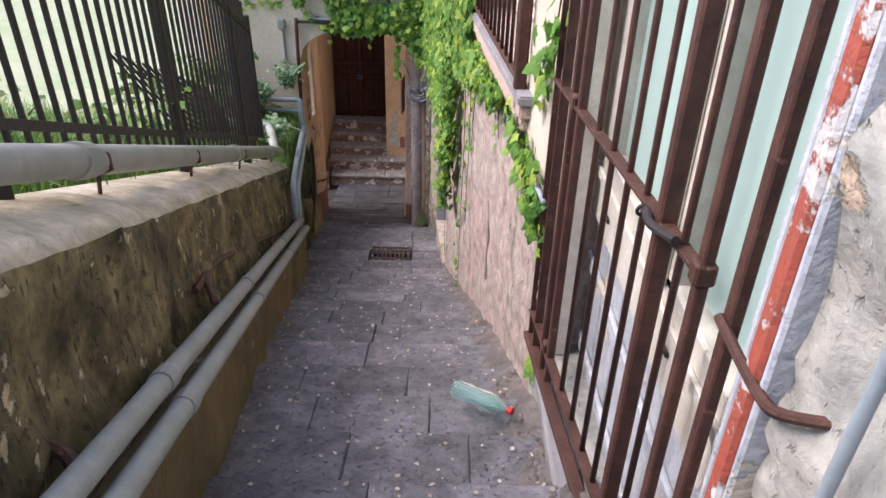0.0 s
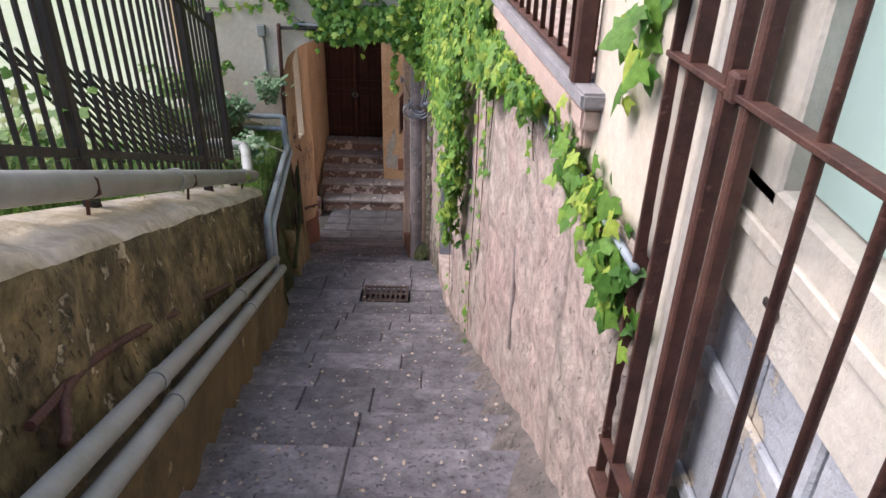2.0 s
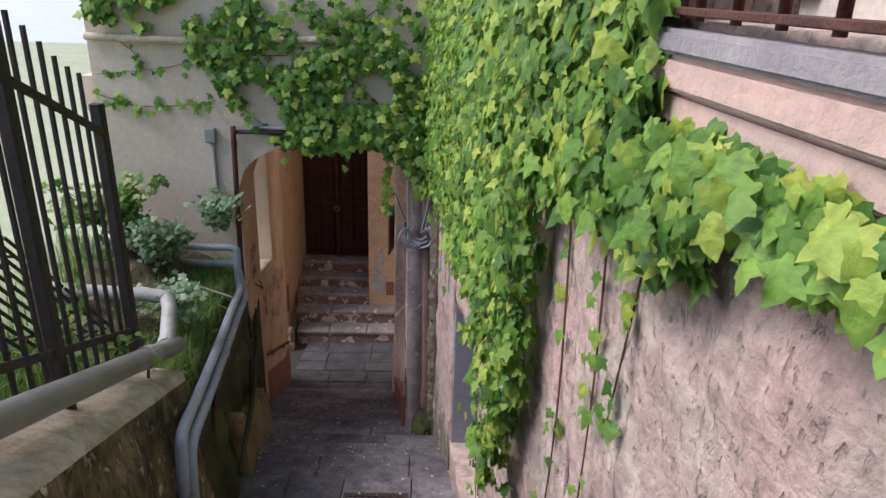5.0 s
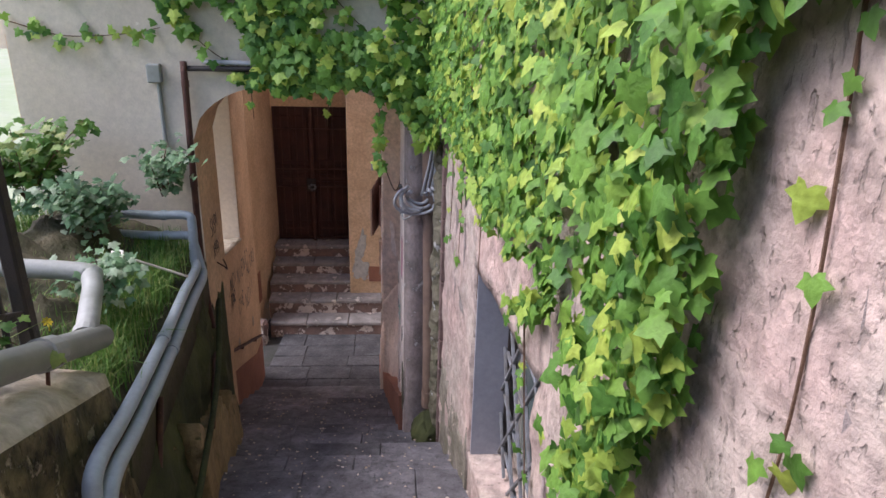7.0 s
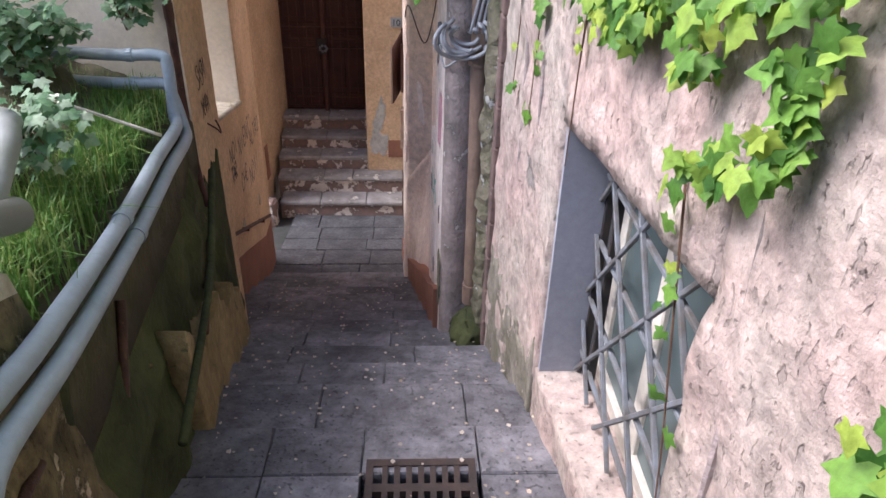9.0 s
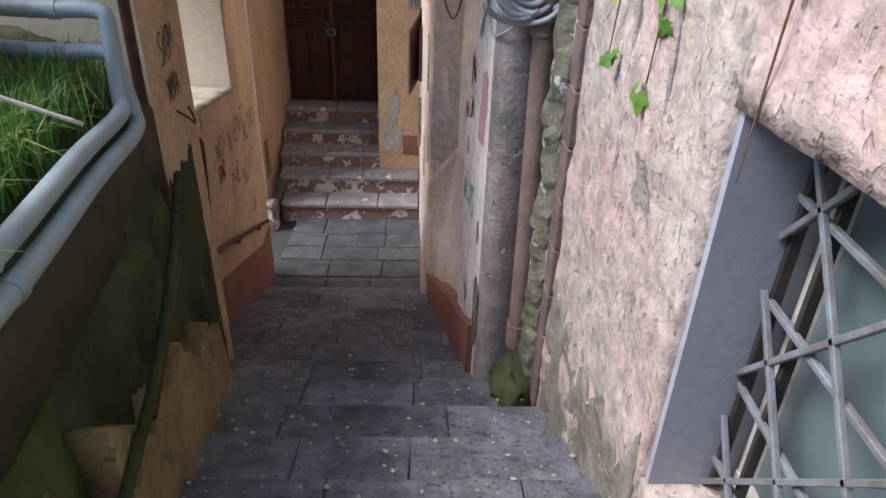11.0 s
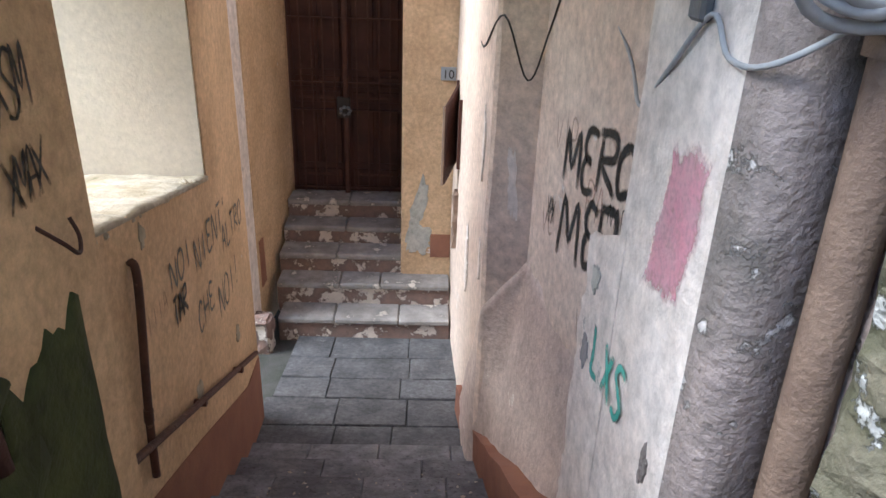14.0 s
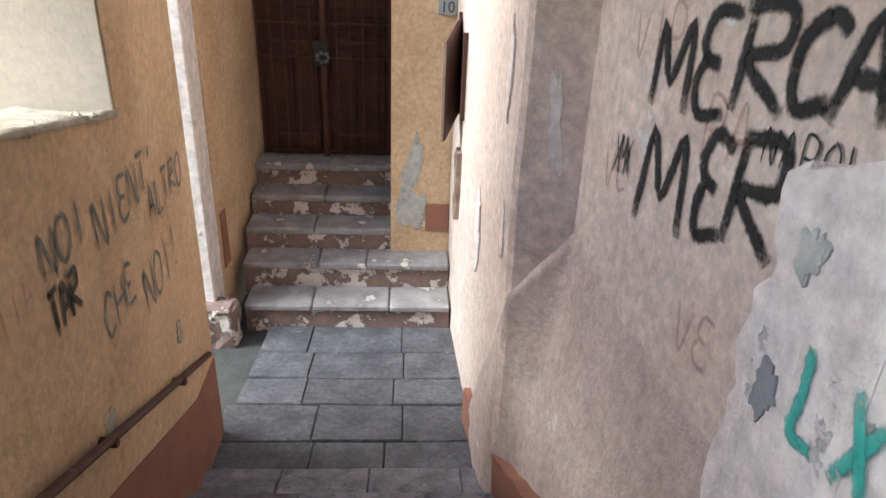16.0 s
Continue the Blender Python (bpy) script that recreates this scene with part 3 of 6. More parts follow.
PINKL = "pink rough-cast wall with cracks and worn patches"
right_panel(-2.0, W1[0], -1.0, 3.2, "peel", 0.05, label="peeling grey and cream plaster wall", follow=True)
right_panel(W1[0], W1[1], -1.0, W1[2], "peel", 0.02, label="peeling plaster below the barred window", follow=True)
right_panel(W1[0], W1[1], W1[3], 3.2, "cream", 0.01, label="cream plaster above the barred window")
right_panel(W1[1], W2[0], -1.5, 0.30, "pink", label=PINKL, follow=True)
right_panel(W1[1], W2[0], 0.30, 3.2, "cream", 0.006, label="smooth cream plaster between the windows")
right_panel(W2[0], W2[1], -2.0, W2[2], "pink", label=PINKL, follow=True)
right_panel(W2[0], W2[1], W2[3], 3.2, "cream", label="cream plaster above the ledge window")
right_panel(W2[1], W3[0], -3.0, 3.2, "pink", label=PINKL, follow=True)
right_panel(W3[0], W3[1], -3.0, W3[2], "pink", label=PINKL, follow=True)
right_panel(W3[0], W3[1], W3[3], 3.2, "pink", label=PINKL)
right_panel(W3[1], 9.0, -3.6, 3.2, "pink", label=PINKL, follow=True)

# Rooms behind the windows are closed by one plain back wall.
bm = bmesh.new()
box(bm, 1.5, 1.7, -2.2, 15.6, -6, 3.2)
setting("wall_back_right", bm, "cream", "plain inner wall behind the windows", "wall")

# ---------------------------------------------------------------- archway facade
def facade():
    bm = bmesh.new()
    top = 2.6
    cx, half = (ARCH_L + ARCH_R) / 2, (ARCH_R - ARCH_L) / 2
    spring, rise = -1.02, 0.38

    def soffit(x):
        t = min(abs((x - cx) / half), 1)
        return spring + rise * (1 - t ** 2.6) ** 0.55

    # wall above and beside the opening, with its thickness
    xs = [-2.96, -2.6, -2.2, ARCH_L] + [ARCH_L + (ARCH_R - ARCH_L) * k / 28 for k in range(1, 29)] + [0.2]
    y0, y1 = FACADE, FACADE + 0.5
    for a, b in zip(xs, xs[1:]):
        foot = -3.9 if b < -1 else -1.0
        za = soffit(a) if ARCH_L < (a + b) / 2 < ARCH_R else foot
        zb = soffit(b) if ARCH_L < (a + b) / 2 < ARCH_R else foot
        hexa(bm, [(a, y0, za), (b, y0, zb), (b, y1, zb), (a, y1, za), (a, y0, top), (b, y0, top), (b, y1, top), (a, y1, top)])
    bmesh.ops.remove_doubles(bm, verts=bm.verts[:], dist=0.0005)
    bmesh.ops.recalc_face_normals(bm, faces=bm.faces[:])
    ob = setting("wall_facade", bm, "cream", "cream plastered house wall pierced by an archway", "wall")
    ob.data.materials.append(M["ochre"])
    for f in ob.data.polygons:
        if abs(f.normal.y) < 0.5 and ARCH_L - 0.01 < f.center.x < ARCH_R + 0.01:
            f.material_index = 1
    return ob


facade()

# ---------------------------------------------------------------- passage
def left_x(y):
    return -2.11 - 0.06 * (y - 9.85)


bm = bmesh.new()
NICHE = (9.42, 11.17)
T = 1.15
for a, b, z0, z1 in ((9.3, NICHE[0], -5.4, -0.4), (NICHE[0], NICHE[1], -5.4, None), (NICHE[1], 12.04, -5.4, -0.4)):
    if z1 is None:
        z0a, z0b = -2.25, -2.61
        hexa(bm, [(left_x(a) - T, a, z0), (left_x(a), a, z0), (left_x(b), b, z0), (left_x(b) - T, b, z0), (left_x(a) - T, a, z0a), (left_x(a), a, z0a), (left_x(b), b, z0b), (left_x(b) - T, b, z0b)])
        hexa(bm, [(left_x(a) - T, a, -0.95), (left_x(a), a, -0.95), (left_x(b), b, -0.95), (left_x(b) - T, b, -0.95), (left_x(a) - T, a, -0.4), (left_x(a), a, -0.4), (left_x(b), b, -0.4), (left_x(b) - T, b, -0.4)])
    else:
        hexa(bm, [(left_x(a) - T, a, z0), (left_x(a), a, z0), (left_x(b), b, z0), (left_x(b) - T, b, z0), (left_x(a) - T, a, z1), (left_x(a), a, z1), (left_x(b), b, z1), (left_x(b) - T, b, z1)])
bmesh.ops.recalc_face_normals(bm, faces=bm.faces[:])
setting("wall_passage_left", bm, "ochre", "ochre plastered passage wall with a deep window recess", "wall")

# Red-brown skirting, its top following the stair.
bm = bmesh.new()
sheet(bm, lambda u, v: (left_x(9.31 + 2.735 * u) + 0.006, 9.31 + 2.735 * u, zf(9.31 + 2.735 * u) - 0.1 + v * (0.1 + 0.33 + 0.22 * u)), 20, 3, (1, 0.1, 0), 0.002, 4, 0.03)
setting("skirting_left", bm, "skirt", "red-brown painted skirting along the stair", "skirting")

# Mossy damp foot of the archway's left reveal.
bm = bmesh.new()
sheet(bm, lambda u, v: (-1.855 - 0.01 * v, 8.80 + 0.36 * u, zf(9.0) - 0.4 + v * (1.60 + 0.08 * u + 0.10 * fbm((u * 3, 0, 0), 2))), 14, 20, (1, 0, 0), 0.006, 5, 0.03)
setting("wall_reveal_damp", bm, "damp", "damp mossy render low on the archway reveal", "wall", smooth=True)
for x0, x1, y0, y1, z0, z1 in ((-0.985, -0.785, 14.108, 14.119, -4.40, -4.15), (-2.62, -2.60, 13.75, 14.9, -4.6, -4.12)):
    bm = bmesh.new()
    box(bm, x0, x1, y0, y1, z0, z1, 0.003)
    setting("skirting_door", bm, "skirt", "red-brown skirting beside the door steps", "skirting")

# Far wall beyond the landing, side wall of the doorway, wall with the door.
bm = bmesh.new()
box(bm, -5.0, -2.62, 13.42, 13.7, -5.4, -0.4, 0.01)
setting("wall_white", bm, "white_pier", "whitewashed wall end, flaking at its foot", "wall")
bm = bmesh.new()
hexa(bm, [(-2.95, 13.7, -5.4), (-2.62, 13.7, -5.4), (-2.50, 15.0, -5.4), (-2.95, 15.0, -5.4), (-2.95, 13.7, -0.4), (-2.60, 13.7, -0.4), (-2.50, 15.0, -0.4), (-2.95, 15.0, -0.4)])
setting("wall_door_left", bm, "ochre", "ochre plastered wall beside the door", "wall")
bm = bmesh.new()
box(bm, -2.95, -2.49, 15.0, 15.3, -5.4, -0.4)
box(bm, -1.30, 0.4, 15.0, 15.3, -5.4, -0.4)
box(bm, -2.49, -1.30, 15.0, 15.3, -1.86, -0.4)
setting("wall_door", bm, "ochre", "ochre plastered wall round the door", "wall")
bm = bmesh.new()
box(bm, -1.28, 0.4, 14.12, 14.99, -5.4, -0.4, 0.02)
setting("wall_pilaster", bm, "ochre", "ochre wall stub beside the door, plaster broken at its edge", "wall")
# Right side: pier by the downpipe, recess with a sloping foot, long wall.
PIER = [(-0.4675, 9.0), (-0.461, 8.95), (-0.452, 8.91), (-0.436, 8.875), (-0.41, 8.855), (-0.37, 8.848), (-0.33, 8.86)]


def pier_x(y):
    return -0.4675 - 0.0556 * (y - 9.0)


bm = bmesh.new()
prism(bm, [(-0.12, 8.9), (-0.12, 9.44), (pier_x(9.45), 9.45)] + [(pier_x(y), y) for y in (9.4, 9.3, 9.2, 9.1)] + PIER, -4.2, -0.62, 0.0015, 4, 40)
for v in bm.verts:
    if v.co.y > 9.42 and v.co.x < -0.3:
        v.co.y += 0.022 * fbm((0, 0, v.co.z), 9)
bmesh.ops.recalc_face_normals(bm, faces=bm.faces[:])
setting("wall_pier", bm, "white_pier", "whitewashed pier with stained rounded corner and graffiti", "wall", smooth=False)
pier = bpy.data.objects["wall_pier"]
pier.data.materials.append(M["grey_pier"])
for f in pier.data.polygons:
    if f.center.y < 8.94:
        f.material_index, f.use_smooth = 1, True
bm = bmesh.new()
prism(bm, [(-0.2, 9.40), (-0.2, 9.74), (pier_x(9.72) + 0.015, 9.735)] + [(pier_x(y) - 0.003, y) for y in (9.715, 9.66, 9.58, 9.5, 9.40)], -4.6, -2.26, 0.0, 7, 60)
for v in bm.verts:
    if v.co.z > -2.27:
        v.co.z += 0.03 * fbm(v.co, 9) + 0.42 * (9.68 - v.co.y)
    elif v.co.y > 9.7:
        v.co.y += 0.05 * fbm((1, 0, v.co.z), 6) + 0.02 * fbm((1, 3, v.co.z), 17)
bmesh.ops.recalc_face_normals(bm, faces=bm.faces[:])
setting("wall_stub", bm, "white_pier", "broken lower edge of the pier with chipped plaster", "wall", smooth=False)


def recess_x(y):
    return -0.415 - 0.11 * (y - 10.686)


bm = bmesh.new()
sheet(bm, lambda u, v: (recess_x(9.4 + 1.85 * u), 9.4 + 1.85 * u, -3.4 + v * 3.0), 14, 18, (-1, 0, 0), 0.001, 2, 0.2)
setting("wall_recess", bm, "peach", "cream plaster wall sprayed with large graffiti", "wall", smooth=True)
# Battered foot: from a level line on the recess wall down to the skirting.
bm = bmesh.new()
TOPS = [(-0.30, 9.5, -3.12), (-0.347, 10.1, -3.10), (-0.40, 10.6, -3.06), (-0.464, 11.14, -3.02), (-0.69, 11.31, -3.42), (-0.735, 11.7, -4.1), (-0.75, 12.02, -4.62)]
FEET = [(-0.60, 9.5, -4.3), (-0.66, 10.1, -4.6), (-0.71, 10.6, -4.9), (-0.745, 11.14, -5.2), (-0.752, 11.5, -5.2), (-0.756, 11.8, -5.2), (-0.76, 12.1, -5.2)]


def batter(u, v):
    f = min(u * 6, 5.9999)
    i, w = int(f), f - int(f)
    a, b = Vector(TOPS[i]).lerp(Vector(TOPS[i + 1]), w), Vector(FEET[i]).lerp(Vector(FEET[i + 1]), w)
    return b.lerp(a, v)


sheet(bm, batter, 48, 24, (-1, 0, 0), 0.010, 4, 0.1)
setting("wall_batter", bm, "scuffed", "sloping plastered wall foot, scuffed grey", "wall", smooth=True)
bm = bmesh.new()
prism(bm, [(0.3, 11.1), (0.3, 14.1), (-0.78, 14.1), (-0.735, 12.6), (-0.70, 11.35), (-0.68, 11.31), (-0.46, 11.17)], -5.4, -0.4, 0.008, 2, 20)
bmesh.ops.recalc_face_normals(bm, faces=bm.faces[:])
setting("wall_passage_right", bm, "peach", "peach plastered passage wall with flaked white patches", "wall")
bm = bmesh.new()
sheet(bm, lambda u, v: (-0.50 - 0.27 * u, 9.0 + 3.2 * u, zf(9.0 + 3.2 * u) - 0.2 + v * (0.2 + 0.34 - 0.1 * u + 0.03 * fbm((u * 4, 0, 0), 3))), 30, 4, (-1, 0, 0), 0.004, 5, 0.2)
setting("skirting_right", bm, "skirt", "red-brown skirting, scraped bare in places", "skirting")
# Ceiling of the passage, and the walls that close the side room.
bm = bmesh.new()
# Unseen from the stair; the gap over the landing is added to light the steps.
box(bm, -3.3, 1.5, 9.31, 12.04, -0.5, -0.2)
box(bm, -2.95, 1.5, 13.5, 15.3, -0.5, -0.2)
setting("ceiling", bm, "cream", "plastered passage ceiling", "ceiling")
bm = bmesh.new()
box(bm, -2.4, 1.5, -2.3, -2.0, 0, 1.2)
setting("wall_behind", bm, "pink", "low plain wall behind the start of the stair", "wall")

# ---------------------------------------------------------------- door steps
STEPS = ((13.55, 13.86, -4.82, -2.44, -0.78), (13.86, 14.14, -4.60, -2.50, -0.78), (14.14, 14.44, -4.41, -2.52, -1.20), (14.44, 14.72, -4.23, -2.52, -1.28), (14.72, 15.2, -4.04, -2.52, -1.28))
for y0, y1, z, a, b in STEPS:
    st = tagged(new("door_step"), "worn stone step, red paint flaking from its front", "step", "steps to the door", kind="structure")
    bm = bmesh.new()
    box(bm, a, b, y0 + 0.03, y1 + 0.1, z - 0.34, z - 0.062, 0.006)
    part("riser", bm, "riser", st)
    for p, q in pairs(cuts(a, b, 0.4, 0.7)):
        bm = bmesh.new()
        box(bm, p + 0.003, q - 0.003, y0, y1 + 0.02, z - 0.06, z, 0.014)
        for v in bm.verts:
            v.co.z += 0.006 * fbm(v.co, 7)
        part("tread", bm, "step", st)

# ---------------------------------------------------------------- pipes on the left
def piped(name, label, pts, r, mat, collars=(), soft=True, category="pipe", group=""):
    t = thing(name, label, category, group)
    bm = bmesh.new()
    path = smooth_path(pts, 6) if soft else [Vector(p) for p in pts]
    tube(bm, path, r, 14)
    part("run", bm, mat, t, smooth=True)
    for a, b in collars:
        bm = bmesh.new()
        tube(bm, [a, b], r * 1.16, 14)
        part("collar", bm, mat, t)
    return t


def on_line(a, b, f):
    return Vector(a).lerp(Vector(b), f)


RA, RB = (-0.63, -2.0, 2.27), (-1.75, 6.8, -1.42)
rail = piped("rail_pipe", "thick grey plastic pipe carried along the parapet top", [RA, RB], 0.052, "pipe", [(on_line(RA, RB, f), on_line(RA, RB, f + 0.012)) for f in (0.33, 0.448, 0.72, 0.93)], False, group="pipes")
for f in (0.36, 0.467, 0.6, 0.75, 0.935):
    p = on_line(RA, RB, f)
    bm = bmesh.new()
    tube(bm, [p + Vector((0.0, 0, 0.052)), p + Vector((0.05, 0, 0.02)), p + Vector((0.05, 0, -0.03)), p + Vector((0, 0, -0.056)), p + Vector((-0.02, 0, -0.20))], 0.008, 6)
    part("bracket", bm, "rust", rail)
piped("branch_pipe", "grey plastic branch pipe rising from the parapet end to the bank", [(-1.74, 6.62, -1.37), (-1.83, 6.92, -1.33), (-1.90, 7.12, -1.30), (-2.0, 7.18, -1.28), (-2.7, 7.12, -1.22)], 0.045, "pipe", [((-1.76, 6.68, -1.36), (-1.77, 6.72, -1.355))], group="pipes")


def low(y, k):
    return (xl(y) + 0.05 + 0.045 * k - 0.03 * (y - 1.5) / 4, y, 0.19 - 0.085 * k - 0.43 * (y - 1.45))


for k in (0, 1):
    pts = [low(-1.5, k), low(2, k), low(5.75, k)]
    piped("wall_pipe", "slim grey plastic pipe clipped along the parapet foot", pts, 0.032, "pipe", [(low(1.42, k), low(1.50, k)), (low(2.75, k), low(2.8, k)), (low(4.2, k), low(4.25, k))], False, group="pipes")
for k in (0, 1):
    d = Vector((0.03, 0.02, -0.07)) * k
    pts = [Vector(p) + d for p in ((-1.40, 5.80, -1.74), (-1.40, 5.82, -1.5), (-1.42, 5.92, -1.40), (-1.52, 6.4, -1.53), (-1.65, 7.2, -1.66), (-1.735, 7.85, -1.70), (-1.80, 8.32, -1.75), (-1.84, 8.44, -1.72))]
    top = -1.44 - 0.14 * k
    pts += [Vector((-1.84, 8.47, top - 0.06)), Vector((-1.875, 8.48, top)), Vector((-2.1, 8.48, top)), Vector((-2.6, 8.5, top + 0.02))]
    piped("bank_pipe", "blue-grey plastic pipe curving along the bank edge", pts, 0.029, "bluepipe", [((-2.0, 8.48, top), (-2.03, 8.48, top)), (pts[4], pts[4] + Vector((-0.004, 0.04, -0.003)))], group="pipes")
piped("old_pipe", "thin dark iron pipe hanging along the parapet", [(xl(2.0) + 0.0, 2.2, -0.08), (-1.02, 2.6, -0.17), (-1.2, 4.0, -0.85), (-1.4, 5.6, -1.62), (-1.5, 6.2, -1.75)], 0.014, "rust", group="pipes")
bm = bmesh.new()
sheet(bm, lambda u, v: (xl(-2 + 7.9 * u) + 0.055 - 0.01 * v, -2 + 7.9 * u, (zf(-2 + 7.9 * u) - 0.25) * (1 - v) + (0.02 - 0.43 * (-2 + 7.9 * u - 1.45)) * v), 80, 8, (1, 0, 0), 0.02, 4, 0.12)
setting("wall_plinth", bm, OCHRE_DIRTY, "dirty ochre rendered plinth along the parapet foot", "wall", smooth=True)
peg = thing("wall_hook", "rusty iron peg driven into the parapet", "hook")
bm = bmesh.new()
tube(bm, smooth_path([(-0.94, 2.2, -0.03), (-0.97, 2.35, -0.08), (-1.03, 2.55, -0.15), (-1.07, 2.62, -0.17)]), 0.013, 8)
part("peg", bm, "rust", peg)
hook = thing("wall_hook", "bent rusty bracket holding the pipes to the parapet", "hook")
bm = bmesh.new()
tube(bm, smooth_path([(-0.90, 1.02, 0.40), (-0.78, 1.0, 0.41), (-0.72, 0.96, 0.39), (-0.70, 0.90, 0.33)]), 0.016, 8)
part("bracket", bm, "rust", hook)
for a, b in (((-1.62, 7.0, -1.85), (-1.60, 6.7, -2.4)), ((-1.9, 8.9, -2.6), (-1.58, 7.6, -2.45))):
    piped("iron_rod", "thin rusty rod against the damp wall", [a, b], 0.016, "rust", soft=False)
piped("dark_drainpipe", "mossy dark pipe running down the damp wall", [(-1.78, 8.7, -2.15), (-1.62, 7.9, -2.35), (-1.48, 6.9, -2.42)], 0.018, "damp")

# ---------------------------------------------------------------- iron fence on the parapet
def fence_x(y):
    return -1.26 - 0.123 * (y - 2.07)


def fence_base(y):
    return ztop(y) + 0.05


fence = thing("iron_fence", "dark iron bar fence with square posts along the parapet", "fence")
for y in (-0.2, 1.7, 3.56, 5.48, 6.36):
    bm = bmesh.new()
    h = 1.36 if y > 6 else 1.62
    bar(bm, (fence_x(y), y, fence_base(y) - 0.12), (fence_x(y) - 0.02, y, fence_base(y) + h), 0.055)
    part("post", bm, "iron", fence)
ys = []
y = -1.0
while y < 6.3:
    ys.append(y)
    y += 0.118
for y in ys:
    if min(abs(y - q) for q in (-0.2, 1.7, 3.56, 5.48, 6.36)) < 0.05:
        continue
    bm = bmesh.new()
    h = 1.46 + 0.02 * math.sin(y * 7)
    a, b = Vector((fence_x(y), y, fence_base(y) + 0.02)), Vector((fence_x(y) - 0.02, y, fence_base(y) + h))
    bar(bm, a, b, 0.017)
    part("bar", bm, "iron", fence)
for h in (0.2, 1.22):
    bm = bmesh.new()
    bar(bm, (fence_x(-1), -1, fence_base(-1) + h), (fence_x(6.38), 6.38, fence_base(6.38) + h), 0.012, 0.035)
    part("rail", bm, "iron", fence)

# A second, leaning run of thin bars stands behind the first.
back = thing("lattice_fence", "thin dark bars leaning behind the fence", "fence")
for k in range(20):
    bm = bmesh.new()
    y = 4.3 + 0.115 * k
    z0 = fence_base(y) - 0.06
    bar(bm, (fence_x(y) - 0.30, y + 0.3, z0 + 0.1), (fence_x(y) - 0.36, y - 0.42, z0 + 0.92), 0.012, bevel=False)
    part("bar", bm, "iron", back)
for h in (0.14, 0.7):
    bm = bmesh.new()
    bar(bm, (fence_x(4.2) - 0.31, 4.2 + 0.3 - 0.8 * h, fence_base(4.2) + h), (fence_x(6.5) - 0.31, 6.5 + 0.3 - 0.8 * h, fence_base(6.5) + h), 0.012, bevel=False)
    part("rail", bm, "iron", back)
bm = bmesh.new()
bar(bm, (fence_x(4.2) - 0.3, 4.6, fence_base(4.2) - 0.5), (fence_x(4.2) - 0.3, 4.6, fence_base(4.2) + 0.3), 0.02)
part("post", bm, "iron", back)

# ---------------------------------------------------------------- barred window
def xb(y):
    return xr(y) - 0.005


win = tagged(new("window_1"), "tall window of pale green panes and flaking boards", "window", kind="structure")
X = 0.60
bm = bmesh.new()
box(bm, X + 0.03, X + 0.04, 0.93, 2.45, 0.55, 2.4)
part("pane", bm, "pane", win, "pale green frosted glass")
for y0, y1 in ((2.28, 2.45), (1.46, 1.66)):
    bm = bmesh.new()
    box(bm, X - 0.02, X + 0.05, y0, y1, 0.5, 2.4, 0.008)
    part("stile", bm, "shutter", win)
for y in (1.52, 1.6):
    bm = bmesh.new()
    box(bm, X - 0.032, X - 0.021, y - 0.012, y + 0.012, 0.5, 2.4, 0.004)
    part("bead", bm, "shutter", win)
bm = bmesh.new()
box(bm, X - 0.02, X + 0.06, 0.93, 2.45, 0.24, 0.54, 0.01)
part("bottom_rail", bm, "shutter", win)
bm = bmesh.new()
box(bm, X - 0.035, X - 0.021, 0.93, 2.45, 0.42, 0.46, 0.004)
part("moulding", bm, "shutter", win)
for a, b in pairs([0.93, 1.12, 1.36, 1.62, 1.95, 2.2, 2.45]):
    bm = bmesh.new()
    box(bm, X + 0.01, X + 0.05, a + 0.006, b - 0.006, -0.42, 0.235, 0.008)
    part("board", bm, "blueshutter", win, "flaking blue-white board")
bm = bmesh.new()
for z in (0.0, -0.38):
    box(bm, X - 0.012, X + 0.008, 0.93, 2.45, z, z + 0.06, 0.006)
part("batten", bm, "blueshutter", win)
# Vent slits as solid blocks; the dark colour stands for the shade inside.
for y, z in ((1.42, 0.36), (2.18, 0.33)):
    bm = bmesh.new()
    box(bm, X - 0.03, X - 0.0205, y - 0.03, y + 0.03, z, z + 0.02, 0.004)
    part("slot", bm, "iron", win)
bm = bmesh.new()
box(bm, 0.525, 0.58, 0.895, 0.945, -0.42, 2.4, 0.008)
part("jamb", bm, "redwood", win, "worn red timber jamb")
for y0, y1 in ((0.872, 0.892), (0.948, 0.972)):
    bm = bmesh.new()
    box(bm, 0.530, 0.58, y0, y1, -0.42, 2.4, 0.006)
    part("bead", bm, "blueshutter", win, "flaking grey-white timber bead")
bm = bmesh.new()
box(bm, 0.445, 0.54, 2.345, 2.418, -0.42, 2.4, 0.01)
part("jamb", bm, "shutter", win, "cream painted timber jamb")
bm = bmesh.new()
box(bm, 0.40, X + 0.06, 0.87, 2.415, -0.50, -0.424, 0.012)
part("sill", bm, "greystone", win, "grey stone sill")

gr = thing("window_grille", "brown painted iron window grille with a padlocked leaf", "grille")
for y, w, d in ((2.45, 0.012, 0.035), (2.36, 0.012, 0.035), (2.22, 0.03, 0.035), (2.14, 0.03, 0.03), (1.40, 0.04, 0.045), (1.19, 0.034, 0.026), (1.05, 0.036, 0.026)):
    bm = bmesh.new()
    bar(bm, (xb(y), y, -0.40), (xb(y), y, 2.42), d, w, side=(1, 0, 0))
    part("post", bm, "rust", gr)
for y in (1.95, 1.80, 1.66, 1.53, 1.295):
    bm = bmesh.new()
    tube(bm, [(xb(y), y, -0.30), (xb(y), y, 2.4)], 0.0095, 10)
    part("bar", bm, "rust", gr, smooth=True)
